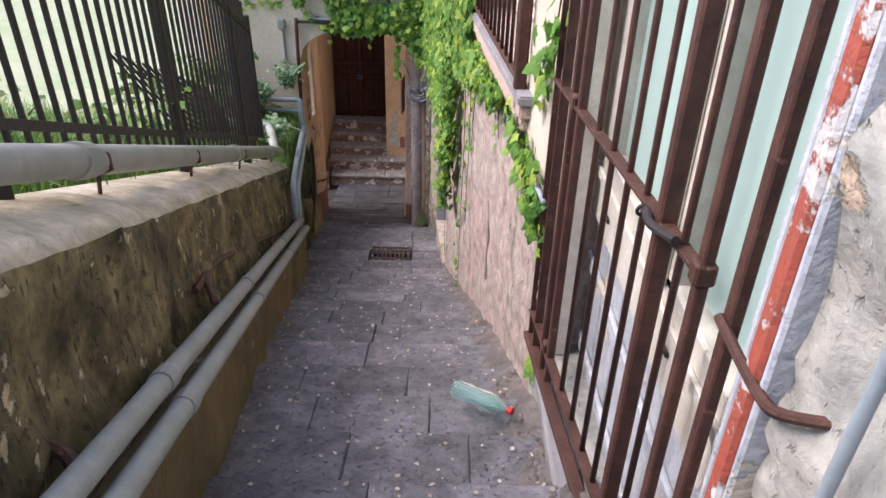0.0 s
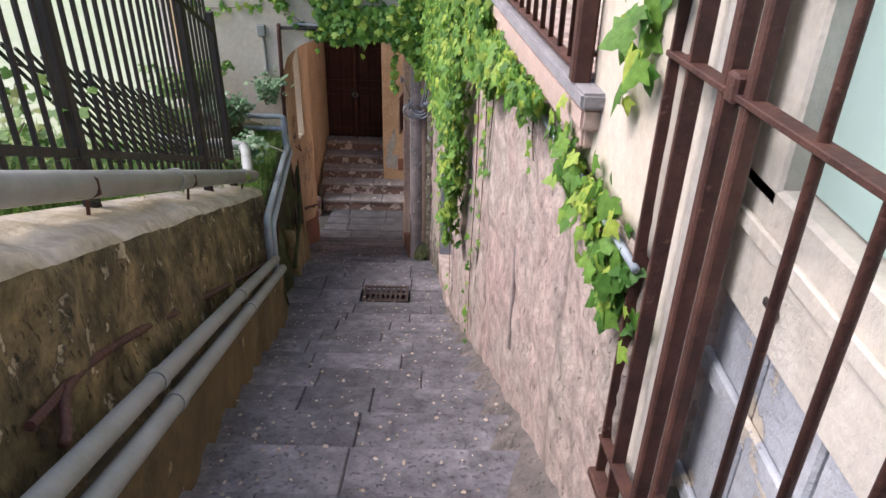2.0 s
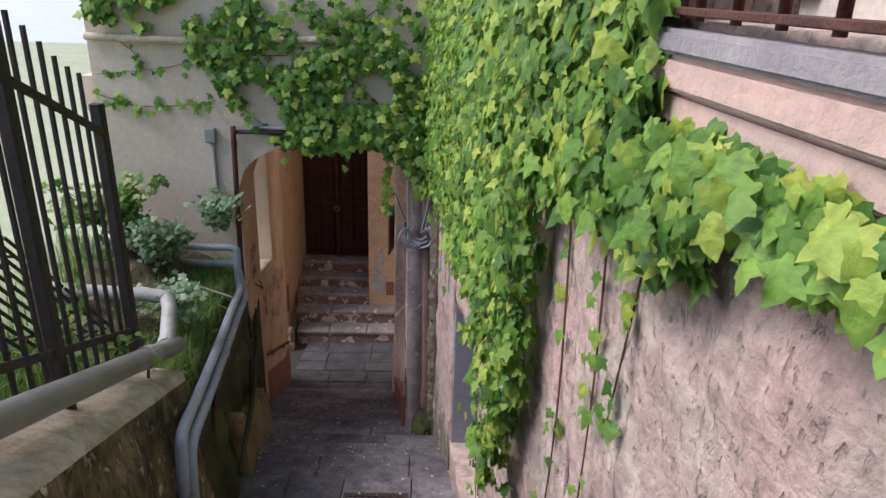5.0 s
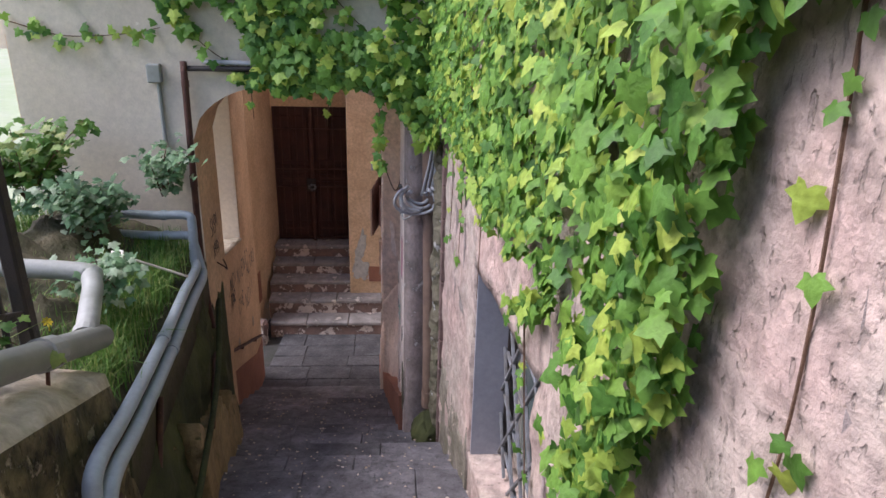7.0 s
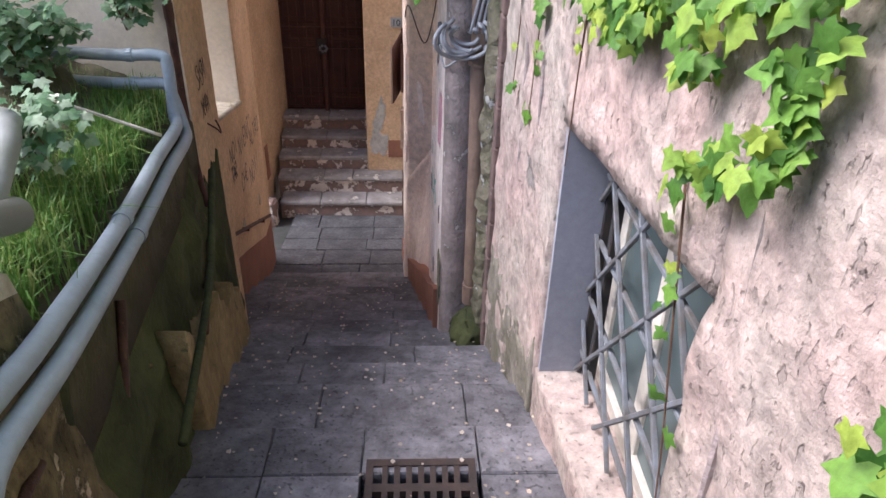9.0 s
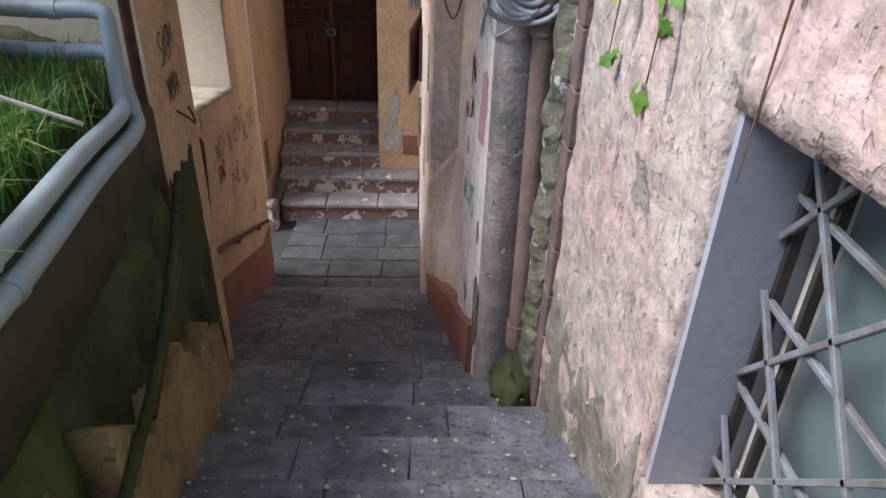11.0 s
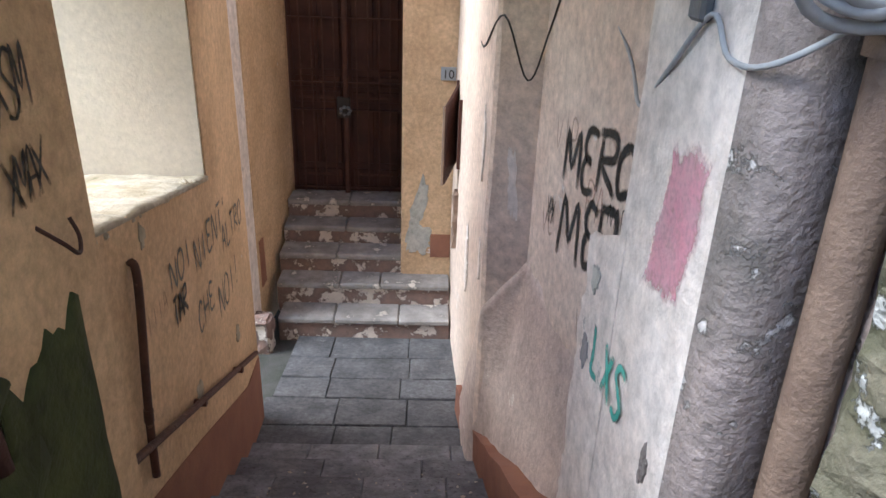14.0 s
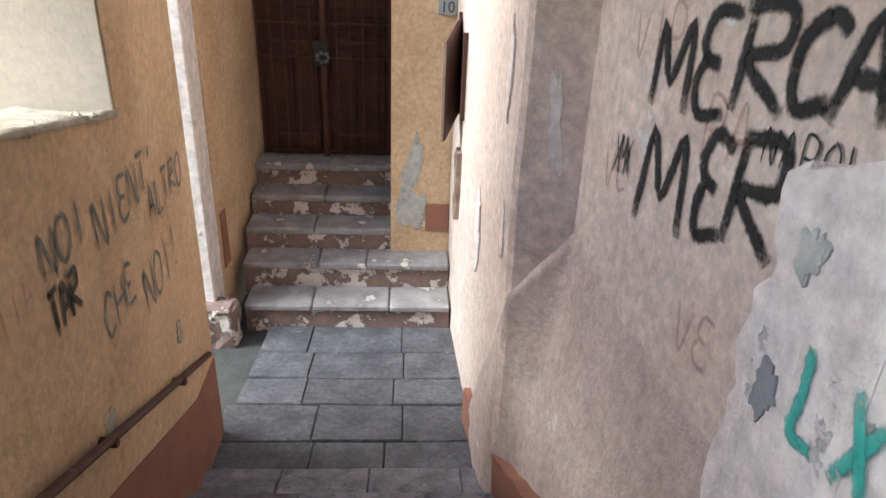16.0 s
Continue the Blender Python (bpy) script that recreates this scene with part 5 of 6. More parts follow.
DN, UP = Vector((0, -1, 0)), Vector((0, 0, 1))
RW = Vector((0.11, -1, 0)).normalized()
RISE = Vector((0.11, -1, 0.15))
RO = Vector((-1, -0.11, 0)).normalized()
for k, (ch, y, z, w, h) in enumerate((("M", 10.68, -2.40, 0.2, 0.235), ("E", 10.44, -2.36, 0.15, 0.26), ("R", 10.27, -2.30, 0.19, 0.23), ("C", 10.06, -2.25, 0.13, 0.19), ("A", 9.93, -2.24, 0.14, 0.2))):
    sprayed("large black sprayed letter on the cream wall", ch, (recess_x(y) - 0.001, y, z), RISE, UP, RO, w, h, 0.0, 0.015, "black")
for ch, y, z, w, h in (("M", 10.66, -2.75, 0.26, 0.29), ("E", 10.33, -2.65, 0.13, 0.27), ("R", 10.18, -2.62, 0.19, 0.28)):
    sprayed("large black sprayed letter under the first line", ch, (recess_x(y) - 0.001, y, z), RISE, UP, RO, w, h, 0.0, 0.016, "black")
for txt, y, z in (("VIP", 10.85, -2.30), ("VC", 10.95, -2.75), ("VE", 10.3, -3.0), ("PA", 10.35, -2.45)):
    sprayed("faded pink letters around the black ones", txt, (recess_x(y), y, z), RISE, UP, RO, 0.08, 0.15, 0.03, 0.006, "redpaint")
sprayed("thin black marker scrawl on the cream wall", "NAPOLI", (recess_x(10.1) - 0.001, 10.1, -2.38), RISE, UP, RO, 0.045, 0.08, 0.02, 0.003, "black")
sprayed("small black scribble beside the letters", "XMX", (recess_x(10.88) - 0.001, 10.88, -2.68), RISE, UP, RO, 0.05, 0.13, -0.01, 0.004, "black")
LU = Vector((0.0, 0, 1))
LA = Vector((-0.06, 0.998, 0.0))
LO = Vector((1, 0.06, 0)).normalized()
for txt, y, z, w, h in (("NOI", 10.40, -2.88, 0.09, 0.14), ("NIENT'", 10.79, -2.98, 0.095, 0.17), ("ALTRO", 11.34, -3.12, 0.085, 0.15), ("CHE", 10.73, -3.29, 0.085, 0.16), ("NOI!", 11.15, -3.44, 0.105, 0.2)):
    sprayed("faded blue hand-painted words on the ochre wall", txt, (left_x(y) + 0.002, y, z), LA, LU, LO, w, h, 0.025, 0.008, "bluepaint")
sprayed("black scrawled tag on the archway reveal", "SXSM", (-1.866, 8.96, -1.78), Vector((0, 1, 0.15)), UP, (1, 0, 0), 0.05, 0.13, -0.01, 0.004, "black")
sprayed("black scrawled tag low on the archway reveal", "XMAX", (-1.866, 8.98, -1.95), Vector((0, 1, 0.1)), UP, (1, 0, 0), 0.05, 0.11, -0.015, 0.004, "black")
sprayed("black marker tag on the ochre wall", "TAR", (left_x(10.38) + 0.002, 10.38, -3.06), LA, LU, LO, 0.07, 0.14, 0.0, 0.009, "black")
sprayed("faded red scrawl on the ochre wall", "NIIIA", (left_x(9.95) + 0.002, 9.98, -2.90), LA, LU, LO, 0.05, 0.09, 0.02, 0.005, "redpaint")
PA = Vector((-0.05, -1, 0)).normalized()
sprayed("green sprayed tag on the whitewashed pier", "LXS", (pier_x(9.53) - 0.004, 9.53, -2.66), Vector((0.0556, -1, 0.05)).normalized(), UP, (-1, -0.0556, 0), 0.075, 0.17, 0.035, 0.010, "greenpaint")
pk = thing("graffiti", "block of pink spray paint on the whitewashed pier", "graffiti")
bm = bmesh.new()
cover = bm.verts.layers.float.new("cover")
rings = []
for s, c in ((0.25, 0.85), (0.75, 1.0), (1.0, 0.75), (1.22, 0.0)):
    ring = []
    for k in range(40):
        a = 2 * math.pi * k / 40
        cy, cz = math.cos(a), math.sin(a)
        rr = s / max(abs(cy), abs(cz)) ** 0.8
        y = 9.12 + 0.095 * cy * rr * (1 + 0.25 * fbm((cy, cz, 0), 1.5)) - 0.03 * cz * s
        z = -2.0 + 0.165 * cz * rr * (1 + 0.2 * fbm((cz, cy, 3), 1.5))
        v = bm.verts.new((pier_x(y) - 0.003, y, z))
        v[cover] = c
        ring.append(v)
    rings.append(ring)
for a, b in zip(rings, rings[1:]):
    for k in range(40):
        bm.faces.new((a[k], a[(k + 1) % 40], b[(k + 1) % 40], b[k]))
bm.faces.new(rings[0])
part("patch", bm, "pinkpaint", pk)

# Bare and flaked patches on the plaster, thin with ragged rims.
def scab(label, at, along, up, w, h, mat, seed, slant=0.0):
    at, along, up = Vector(at), Vector(along).normalized(), Vector(up).normalized()
    out = along.cross(up).normalized()
    bm = bmesh.new()
    rim, top = [], []
    for k in range(30):
        a = 2 * math.pi * k / 30
        d = 1 + 0.55 * fbm((math.cos(a), math.sin(a), seed), 1.7)
        p = at + along * (w * d * math.cos(a) + slant * h * d * math.sin(a)) + up * h * d * math.sin(a)
        rim.append(bm.verts.new(p - out * 0.004))
        top.append(bm.verts.new(p.lerp(at, 0.06) + out * 0.004))
    for k in range(30):
        bm.faces.new((rim[k], rim[(k + 1) % 30], top[(k + 1) % 30], top[k]))
    bm.faces.new(top)
    bmesh.ops.recalc_face_normals(bm, faces=bm.faces[:])
    setting("plaster_patch", bm, mat, label, "patch")


BARE, FLAKE = "bare grey patch where the plaster has broken off", "pale patch where the paint has flaked off"
scab(BARE, (-1.13, 14.12, -3.98), (1, 0, 0), (0, 0, 1), 0.08, 0.36, "peel", 1.0, 0.25)
scab(BARE, (-1.10, 14.114, -4.22), (1, 0, 0), (0, 0, 1), 0.13, 0.16, "peel", 2.0)
scab(FLAKE, (-0.92, 14.12, -4.35), (1, 0, 0), (0, 0, 1), 0.1, 0.05, "white_pier", 2.5)
for y, z, w, h, mat, sd in ((9.62, -2.64, 0.035, 0.06, "greystone", 3.0), (9.60, -2.36, 0.035, 0.05, "peel", 4.0), (9.05, -2.62, 0.02, 0.05, "grey_pier", 5.0), (9.38, -3.2, 0.04, 0.06, "grey_pier", 6.0), (8.99, -3.05, 0.06, 0.2, "lichen", 7.0)):
    scab(BARE, (pier_x(y) - 0.003, y, z), (0.0556, -1, 0), (0, 0, 1), w, h, mat, sd)
scab(FLAKE, (-0.575, 11.243, -2.62), (1, -0.62, 0), (0, 0, 1), 0.03, 0.2, "white_pier", 8.0, -0.1)
for y, z, w, h, sd in ((11.6, -2.5, 0.05, 0.2, 9.0), (11.5, -3.2, 0.04, 0.14, 10.0), (12.3, -3.6, 0.1, 0.2, 11.0)):
    scab(FLAKE, (-0.711 - 0.035 * (y - 11.6), y, z), (0.03, -1, 0), (0, 0, 1), w, h, "white_pier", sd)
for y, z, w, h, sd in ((11.5, -3.75, 0.05, 0.06, 12.0), (10.6, -3.55, 0.06, 0.05, 13.0), (10.15, -2.5, 0.03, 0.05, 14.0)):
    scab(FLAKE, (left_x(y) + 0.001, y, z), (-0.06, 1, 0), (0, 0, 1), w, h, "cap", sd)
bm = bmesh.new()
box(bm, -2.9, -2.46, 13.32, 13.54, -5.15, -4.72, 0.03)
bmesh.ops.subdivide_edges(bm, edges=bm.edges[:], cuts=4, use_grid_fill=True)
for v in bm.verts:
    v.co += Vector((1, 1, 0.6)) * 0.02 * fbm(v.co, 9)
setting("wall_foot", bm, "riser", "flaked red and white foot of the wall end", "wall")
bm = bmesh.new()
sheet(bm, lambda u, v: (xr(7.46 + 1.0 * u) - 0.006, 7.46 + 1.0 * u, zf(7.46 + u) - 0.2 + v * (0.48 + 0.5 * u * u + 0.22 * fbm((u * 4, 0, 0), 2.5))), 40, 14, (-1, -0.1, 0), 0.012, 8, 0.02)
setting("wall_damp_foot", bm, "mossfoot", "damp mossy foot of the pink wall", "wall", smooth=True)
hk = thing("wall_hook", "bent rusty hook in the archway reveal", "hook")
bm = bmesh.new()
tube(bm, smooth_path([(-1.88, 9.06, -2.0), (-1.82, 9.06, -2.04), (-1.81, 9.10, -2.08), (-1.83, 9.15, -2.06), (-1.85, 9.16, -2.02)]), 0.005, 8)
part("hook", bm, "rust", hk)

# ---------------------------------------------------------------- bottle
bt = thing("plastic_bottle", "empty crumpled pale green plastic bottle with a red cap", "bottle")
A, B = Vector((0.06, 2.33, -0.60)), Vector((0.31, 2.15, -0.565))
ax = (B - A).normalized()
prof = [(0.0, 0.01), (0.004, 0.036), (0.03, 0.044), (0.09, 0.043), (0.11, 0.037), (0.13, 0.043), (0.19, 0.044), (0.225, 0.036), (0.25, 0.02), (0.265, 0.013), (0.285, 0.013)]
bm = bmesh.new()
side = ax.cross(Vector((0, 0, 1))).normalized()
top_ = side.cross(ax)
rings = []
for s, r in prof:
    rings.append([bm.verts.new(A + ax * s + (side * math.cos(a) + top_ * math.sin(a)) * r * (1 + 0.12 * fbm((s * 8, math.cos(a), math.sin(a)), 1.3))) for a in (2 * math.pi * k / 20 for k in range(20))])
for a, b in zip(rings, rings[1:]):
    for k in range(20):
        bm.faces.new((a[k], a[(k + 1) % 20], b[(k + 1) % 20], b[k]))
bm.faces.new(rings[0][::-1])
bm.faces.new(rings[-1])
part("body", bm, "bottle", bt, smooth=True)
bm = bmesh.new()
tube(bm, [A + ax * 0.283, A + ax * 0.305], 0.016, 12)
part("cap", bm, "cap_red", bt, "red screw cap")

# Litter: dry leaves and scraps on the steps.
bm = bmesh.new()
for k in range(900):
    y = random.uniform(0.6, 11.0)
    a, b = (xl(y), xr(y)) if y < 8.7 else (-1.9, -0.7)
    x = a + (b - a) * random.random()
    z = zf(y) + 0.035
    r = random.uniform(0.004, 0.013)
    vs = [bm.verts.new((x + r * math.cos(t) * random.uniform(0.5, 1.3), y + r * math.sin(t) * random.uniform(0.5, 1.3), z + random.uniform(0, 0.006))) for t in (0, 1.3, 2.5, 3.8, 5.1)]
    bm.faces.new(vs)
tagged(link_mesh("leaf_litter", bm, "litter"), "scattered dry leaf scraps on the steps", "litter", kind="stuff")

# ---------------------------------------------------------------- ivy
OUTLINE = ((0, 0.04), (0.18, -0.14), (0.46, -0.17), (0.45, 0.07), (0.56, 0.16), (0.82, 0.42), (0.56, 0.5), (0.4, 0.55), (0.34, 0.78), (0, 1.2))


class Leaves:
    """Many lobed leaves gathered into one mesh."""

    def __init__(self):
        self.v, self.f = [], []

    def add(self, p, out, size, tip=None):
        out = (Vector(out) + Vector((random.gauss(0, 0.28), random.gauss(0, 0.28), random.gauss(0.15, 0.25)))).normalized()
        down = Vector(tip) if tip is not None else Vector((random.gauss(0, 0.45), random.gauss(0, 0.45), -1))
        d = (down - out * down.dot(out)).normalized()
        s = d.cross(out).normalized()
        n = len(self.v)
        fold = random.uniform(0.12, 0.4)
        curl = random.uniform(-0.05, 0.4)

        def at(u, w):
            return Vector(p) + (s * u + d * w + out * (-abs(u) * fold - curl * w * w * 0.6)) * size

        k = len(OUTLINE)
        self.v += [at(u, w) for u, w in OUTLINE] + [at(-u, w) for u, w in OUTLINE[1:-1]]
        self.v.append(at(0, 0.5))
        mid = len(self.v) - 1
        right = list(range(n, n + k))
        left = [n] + list(range(n + k, n + k + k - 2)) + [n + k - 1]
        for a, b in zip(right, right[1:]):
            self.f.append((mid, a, b))
        for a, b in zip(left, left[1:]):
            self.f.append((mid, b, a))

    def make(self, name, mat, parent=None):
        me = bpy.data.meshes.new(name)
        me.from_pydata([tuple(p) for p in self.v], [], self.f)
        me.materials.append(mat)
        for q in me.polygons:
            q.use_smooth = True
        ob = new(name, me)
        if parent is not None:
            ob.parent = parent
        return ob


def curve_at(table, y):
    for (a, za), (b, zb) in zip(table, table[1:]):
        if y <= b:
            return za + (zb - za) * (y - a) / (b - a)
    return table[-1][1]


# Lower edge of the hanging ivy along the window wall.
EDGE = ((3.3, 0.36), (3.5, 0.32), (4.0, 0.28), (4.15, 0.28), (4.25, 0.14), (4.45, 0.12), (4.9, 0.14), (5.15, 0.0), (5.22, -0.6), (5.35, -0.95), (5.52, -1.4), (5.62, -1.3), (5.68, -0.9), (5.73, -0.45), (5.98, -0.4), (6.04, -0.8), (6.12, -1.0), (6.45, -1.12), (6.65, -1.03), (6.78, -0.9), (7.3, -0.86), (7.8, -0.75), (8.3, -0.62), (8.5, -1.0), (8.75, -0.95))
ivy = thing("ivy", "dense bright green ivy hanging down the pink wall", "ivy")
lv, far = Leaves(), Leaves()
R_OUT = Vector((-1, -0.25, 0.12))
for k in range(21000):
    y = random.uniform(3.3, 8.75)
    lo = curve_at(EDGE, y) + 0.05 * fbm((y, 0, 0), 2.2) + 0.06 * fbm((y, 5, 0), 9)
    z = lo + (2.1 - lo) * random.random() ** 1.25
    if 2.9 < y < 4.6 and z > 0.40 and xr(y) and z < 2.3:
        if y < 4.45 or z > 0.7 and y < 4.6:
            continue
    thin = fbm((y * 1.0, z * 1.0, 2.0), 1.7)
    if thin > 0.42 and z < lo + 0.9:
        continue
    d = 0.03 + abs(random.gauss(0, 0.04)) + (0.09 if 5.1 < y < 5.8 else 0.03) * random.random()
    size = random.uniform(0.024, 0.06) * (0.8 if y > 7.2 else 1)
    lv.add((xr(y) - d, y, z), R_OUT, size)
# Sprays on bare wall: trailing strands.
stems = ivy


def strand(pts, n, size, out, spread=0.04, leaves=lv, r=0.004):
    path = smooth_path(pts, 8)
    bm = bmesh.new()
    tube(bm, path, r, 5, 0.5)
    part("stem", bm, "stem", stems)
    for k in range(n):
        p = path[int((len(path) - 1) * random.random())]
        leaves.add(p + Vector(out) * 0.02 + Vector((random.gauss(0, spread * 0.3), random.gauss(0, spread), random.gauss(0, spread))), out, size * random.uniform(0.55, 1.15))


def on_wall(y, z, d=0.012):
    return (xr(y) - d, y, z)


strand([on_wall(2.46, 0.16), on_wall(2.7, 0.22), on_wall(2.95, 0.3), on_wall(3.2, 0.33)], 190, 0.052, R_OUT, 0.06)
strand([on_wall(2.5, 1.1), on_wall(2.56, 0.85), on_wall(2.66, 0.68)], 34, 0.062, R_OUT, 0.06)
strand([on_wall(4.5, 0.1), on_wall(4.55, -0.15), on_wall(4.6, -0.4)], 14, 0.045, R_OUT)
strand([on_wall(4.75, 0.2), on_wall(4.72, -0.4), on_wall(4.76, -1.05)], 22, 0.045, R_OUT, 0.03)
strand([on_wall(5.05, 0.1), on_wall(5.0, -0.6), on_wall(5.06, -1.3), on_wall(5.04, -1.9)], 26, 0.045, R_OUT, 0.03)
strand([on_wall(3.62, 0.3), on_wall(3.6, 0.18), on_wall(3.55, 0.08)], 7, 0.035, R_OUT, 0.03)
strand([on_wall(6.5, -1.1), on_wall(6.4, -1.5), on_wall(6.3, -1.9), on_wall(6.24, -2.3)], 16, 0.04, R_OUT, 0.03)
strand([on_wall(7.8, -0.8), on_wall(7.84, -1.15), on_wall(7.88, -1.46)], 12, 0.055, R_OUT, 0.03)
strand([on_wall(7.3, -0.95), on_wall(7.32, -1.15), on_wall(7.34, -1.5)], 6, 0.03, R_OUT, 0.015)
strand([on_wall(8.2, -0.7), on_wall(8.15, -1.1), on_wall(8.2, -1.5)], 8, 0.045, R_OUT, 0.03)
strand([on_wall(2.3, -0.42), on_wall(2.36, -0.5)], 4, 0.055, R_OUT, 0.02)

# Ivy on the house wall over the archway.
F_OUT = Vector((0, -1, 0.2))
for k in range(4200):
    x = random.uniform(-2.9, -0.1)
    t = (x + 1.9) / 1.8
    lo = curve_at(((-2.9, 0.32), (-2.3, 0.28), (-2.05, 0.0), (-1.85, -0.3), (-1.6, -0.58), (-1.2, -0.68), (-0.7, -0.62), (-0.5, -0.72), (-0.35, -1.0), (0, -0.9)), x) + 0.06 * fbm((x, 0, 0), 5)
    z = lo + abs(random.gauss(0, 0.55 if x > -2.0 else 0.4))
    if fbm((x, z, 7.0), 2.4) > (0.02 if x < -1.0 else 0.3):
        continue
    if z > 2.3:
        continue
    far.add((x, FACADE - 0.03 - abs(random.gauss(0, 0.05)) - (0.12 * random.random() if x > -0.7 else 0), z), F_OUT, random.uniform(0.04, 0.075))


def on_front(x, z, d=0.012):
    return (x, FACADE - d, z)


strand([on_front(-0.6, 0.5), on_front(-1.2, 0.1), on_front(-1.9, 0.05), on_front(-2.4, -0.06), on_front(-2.92, -0.12)], 60, 0.05, F_OUT, 0.03, far)
strand([on_front(-2.92, -0.28), on_front(-2.6, -0.36), on_front(-2.2, -0.34), on_front(-2.0, -0.3)], 34, 0.055, F_OUT, 0.03, far)
strand([on_front(-2.1, 0.3), on_front(-1.9, -0.2), on_front(-1.6, -0.5), on_front(-1.1, -0.62)], 50, 0.055, F_OUT, 0.05, far)
strand([on_front(-2.8, 0.2), on_front(-2.6, 0.05), on_front(-2.56, -0.1)], 10, 0.05, F_OUT, 0.03, far)
strand([on_front(-1.2, 0.3), on_front(-0.9, -0.1), on_front(-0.6, -0.4)], 30, 0.055, F_OUT, 0.05, far)
strand([(-0.62, 8.7, -0.65), (-0.63, 8.68, -0.95), (-0.6, 8.7, -1.2)], 26, 0.055, F_OUT, 0.04, far)
strand([(-1.45, 8.72, -0.66), (-1.44, 8.7, -0.85)], 6, 0.04, F_OUT, 0.02, far)
strand([(-0.95, 8.72, -0.66), (-0.97, 8.7, -0.9)], 6, 0.035, F_OUT, 0.02, far)
tagged(lv.make("foliage", LEAF, ivy), kind="stuff")
ivy2 = thing("ivy", "bright green ivy trailing over the house wall above the archway", "ivy")
tagged(far.make("foliage", LEAF, ivy2), kind="stuff")

# ---------------------------------------------------------------- bank: grass, shrub, weeds
def blades(name, label, spots, n, h, spread, mat):
    v, f = [], []
    for x, y, z in spots:
        for _ in range(n):
            a, lean = random.uniform(0, 6.28), abs(random.gauss(0, 0.5))
            px, py = x + random.gauss(0, spread), y + random.gauss(0, spread)
            hh, w = h * random.uniform(0.5, 1.2), random.uniform(0.002, 0.005)
            d = Vector((math.cos(a), math.sin(a), 0))
            s = Vector((-d.y, d.x, 0)) * w
            p = Vector((px, py, z))
            m, t = p + d * lean * hh * 0.35 + UP * hh * 0.6, p + d * lean * hh + UP * hh * (1 - 0.4 * lean)
            i = len(v)
            v += [p - s, p + s, m + s * 0.8, m - s * 0.8, t]
            f += [(i, i + 1, i + 2, i + 3), (i + 3, i + 2, i + 4)]
    me = bpy.data.meshes.new(name)
    me.from_pydata([tuple(q) for q in v], [], f)
    me.materials.append(mat)
    return tagged(new(name, me), label, "grass", kind="stuff")


spots = []
for k in range(700):
    y = random.uniform(6.5, 8.7)
    x = xl(y) - 0.25 - abs(random.gauss(0, 0.5))
    spots.append((x, y, garden(x, y) - 0.02))
blades("bank_grass", "long green grass tufts on the bank", spots, 22, 0.2, 0.05, GRASS)
spots = []
for k in range(900):
    y = random.uniform(0.5, 6.4)
    x = fence_x(y) - 0.15 - abs(random.gauss(0, 0.7))
    spots.append((x, y, garden(x, y) - 0.02))
blades("verge_grass", "green weeds and grass behind the fence", spots, 14, 0.3, 0.06, GRASS)
bm = bmesh.new()
sheet(bm, lambda u, v: (xl(6.45 + 2.33 * u) - 0.12 - 0.9 * v, 6.45 + 2.33 * u, bank_top(6.45 + 2.33 * u) - 0.02 + 0.5 * v ** 0.8), 40, 24, (0, 0, 1), 0.08, 4, 0.3)
setting("ground_bank", bm, "soil", "dark mossy soil bank beside the stair", "ground", smooth=True)


def shrub(label, cx, cy, cz, n, r, size, mat=SHRUB):
    t = thing("shrub", label, "shrub")
    q = Leaves()
    for k in range(max(4, n // 40)):
        a, b = random.uniform(0, 6.28), random.uniform(0.3, 1.0)
        tip = Vector((cx + r * math.cos(a) * b, cy + r * 0.7 * math.sin(a) * b, cz + r * random.uniform(0.3, 1.1)))
        bm = bmesh.new()
        path = smooth_path([(cx, cy, cz), ((cx + tip.x) / 2, (cy + tip.y) / 2, cz + r * 0.6), tip], 6)
        tube(bm, path, 0.005, 5, 0.4)
        part("stem", bm, "stem", t)
        for _ in range(40):
            p = path[random.randrange(3, len(path))]
            q.add(p + Vector((random.gauss(0, 0.05), random.gauss(0, 0.05), random.gauss(0, 0.04))), (random.gauss(0, 0.6), -0.5, 1), size * random.uniform(0.6, 1.2))
    tagged(q.make("foliage", mat, t), kind="stuff")


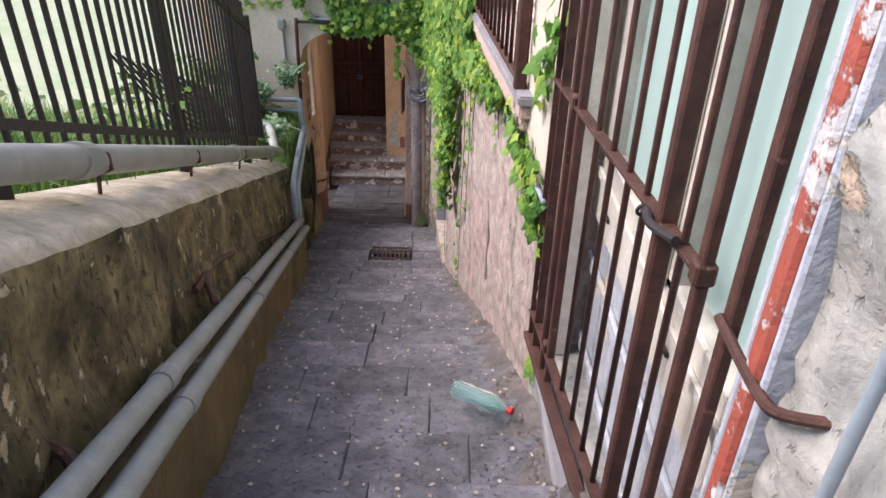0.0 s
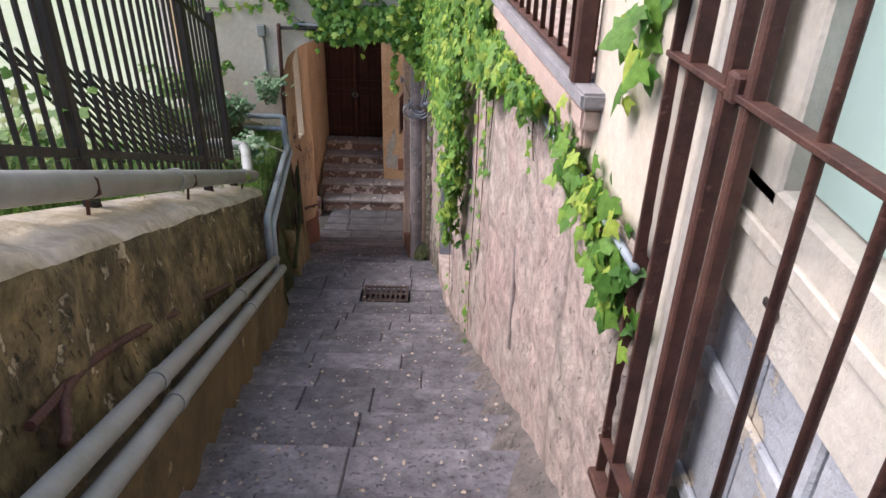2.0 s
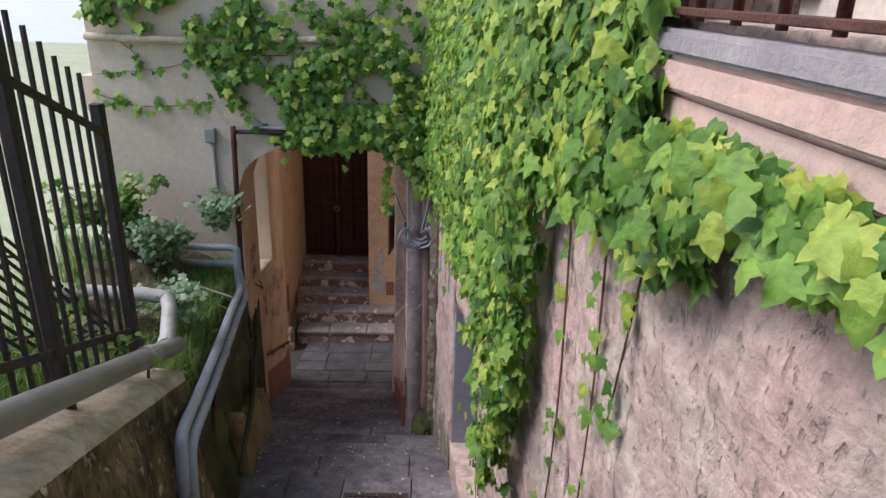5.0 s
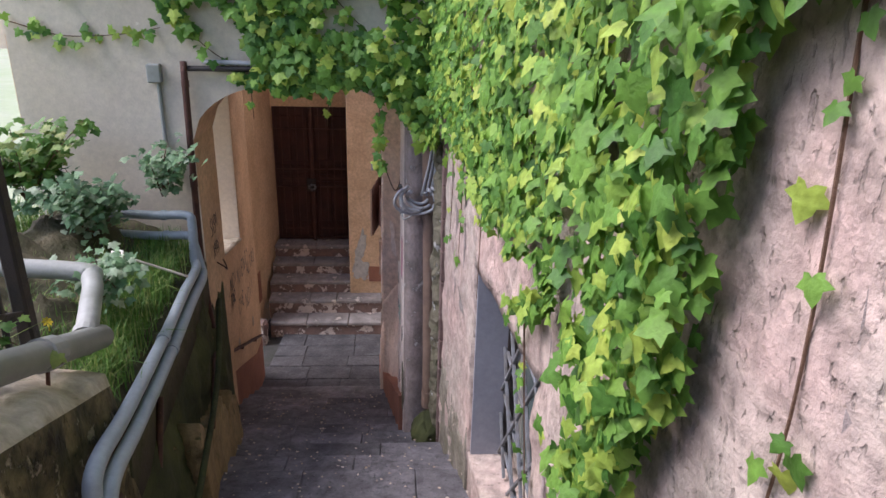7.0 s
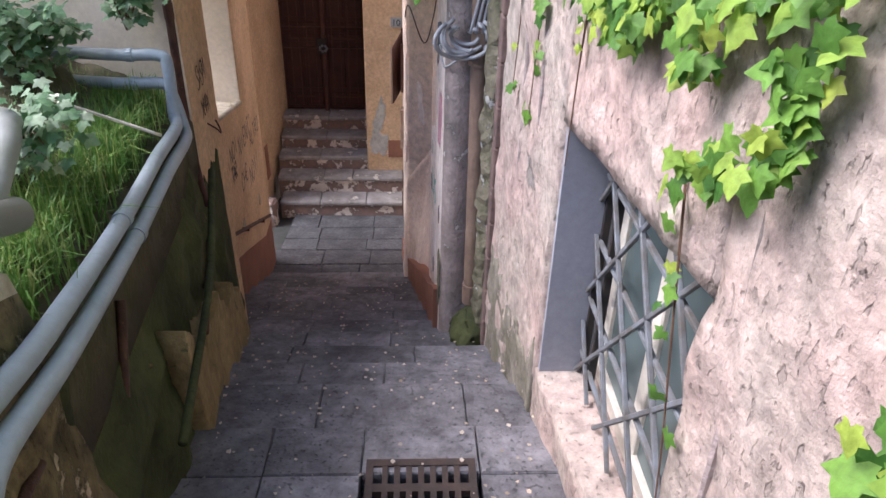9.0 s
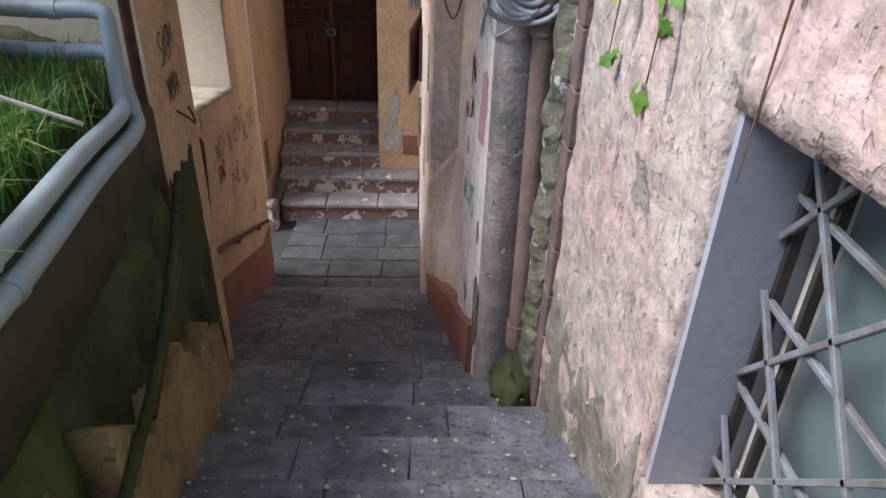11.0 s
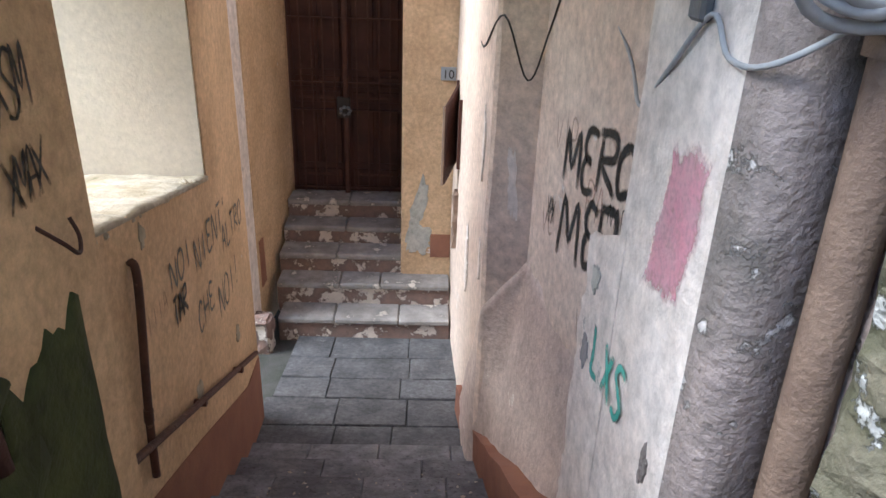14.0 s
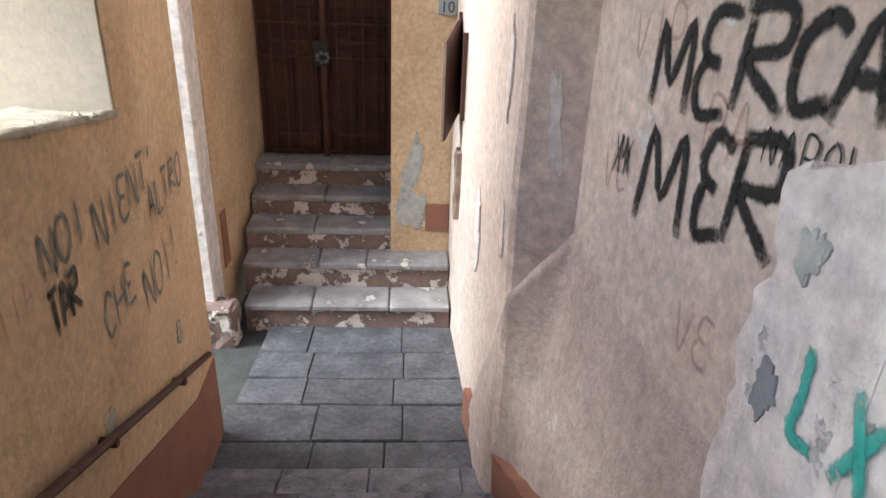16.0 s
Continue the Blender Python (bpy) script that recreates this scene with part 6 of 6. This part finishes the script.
shrub("pale grey-green shrub on the bank by the house wall", -2.35, 8.2, -1.5, 700, 0.42, 0.045)
shrub("pale green weed climbing by the house wall", -2.05, 8.6, -1.35, 260, 0.35, 0.04)
shrub("dark green shrub against the cream wall", -2.75, 8.3, -1.3, 600, 0.5, 0.05, GRASS)
shrub("leafy weed on the bank edge", -1.95, 7.3, -1.5, 240, 0.25, 0.04)
for y in (2.6, 3.6, 4.4, 5.2, 6.0):
    shrub("straggly weed behind the fence", fence_x(y) - 0.5 - 0.2 * math.sin(y * 5), y, garden(fence_x(y) - 0.5, y), 200, 0.42, 0.04, GRASS)
fl = thing("yellow_flowers", "small yellow wild flowers behind the fence", "flowers")
for y, dz in ((2.2, 0.25), (3.0, 0.2), (5.0, 0.12), (5.05, 0.16), (7.0, 0.2)):
    x = fence_x(y) - 0.2
    bm = bmesh.new()
    z = garden(x, y) + dz
    for k in range(8):
        a = k * math.pi / 4
        vs = [bm.verts.new((x, y, z)), bm.verts.new((x + 0.02 * math.cos(a - 0.3), y - 0.005, z + 0.02 * math.sin(a - 0.3))), bm.verts.new((x + 0.026 * math.cos(a), y - 0.008, z + 0.026 * math.sin(a))), bm.verts.new((x + 0.02 * math.cos(a + 0.3), y - 0.005, z + 0.02 * math.sin(a + 0.3)))]
        bm.faces.new(vs)
    tube(bm, [(x, y, z - dz), (x, y, z)], 0.003, 5)
    part("flower", bm, YELLOW, fl)
piped("hose", "thin white cord lying on the bank", [(-2.2, 7.4, -1.32), (-2.0, 7.5, -1.40), (-1.95, 7.62, -1.36), (-2.02, 7.66, -1.38), (-1.9, 7.8, -1.5), (-1.72, 7.9, -1.62)], 0.007, "shutter", category="cord")

drain()
pave(bed)
y = 11.64
for k, d in enumerate((0.3, 0.42, 0.36, 0.4, 0.46)):
    z = zf(y + d / 2) + (0.04 if k == 0 else 0)
    for p, q in pairs(cuts(-2.3 if k < 2 else -2.25, -0.68, 0.3, 0.75)):
        stone(landing, p, q, y, y + d, zf(y), zf(y + d), "slab", 0.4, "slab", 0.003, 0.007)
    y += d
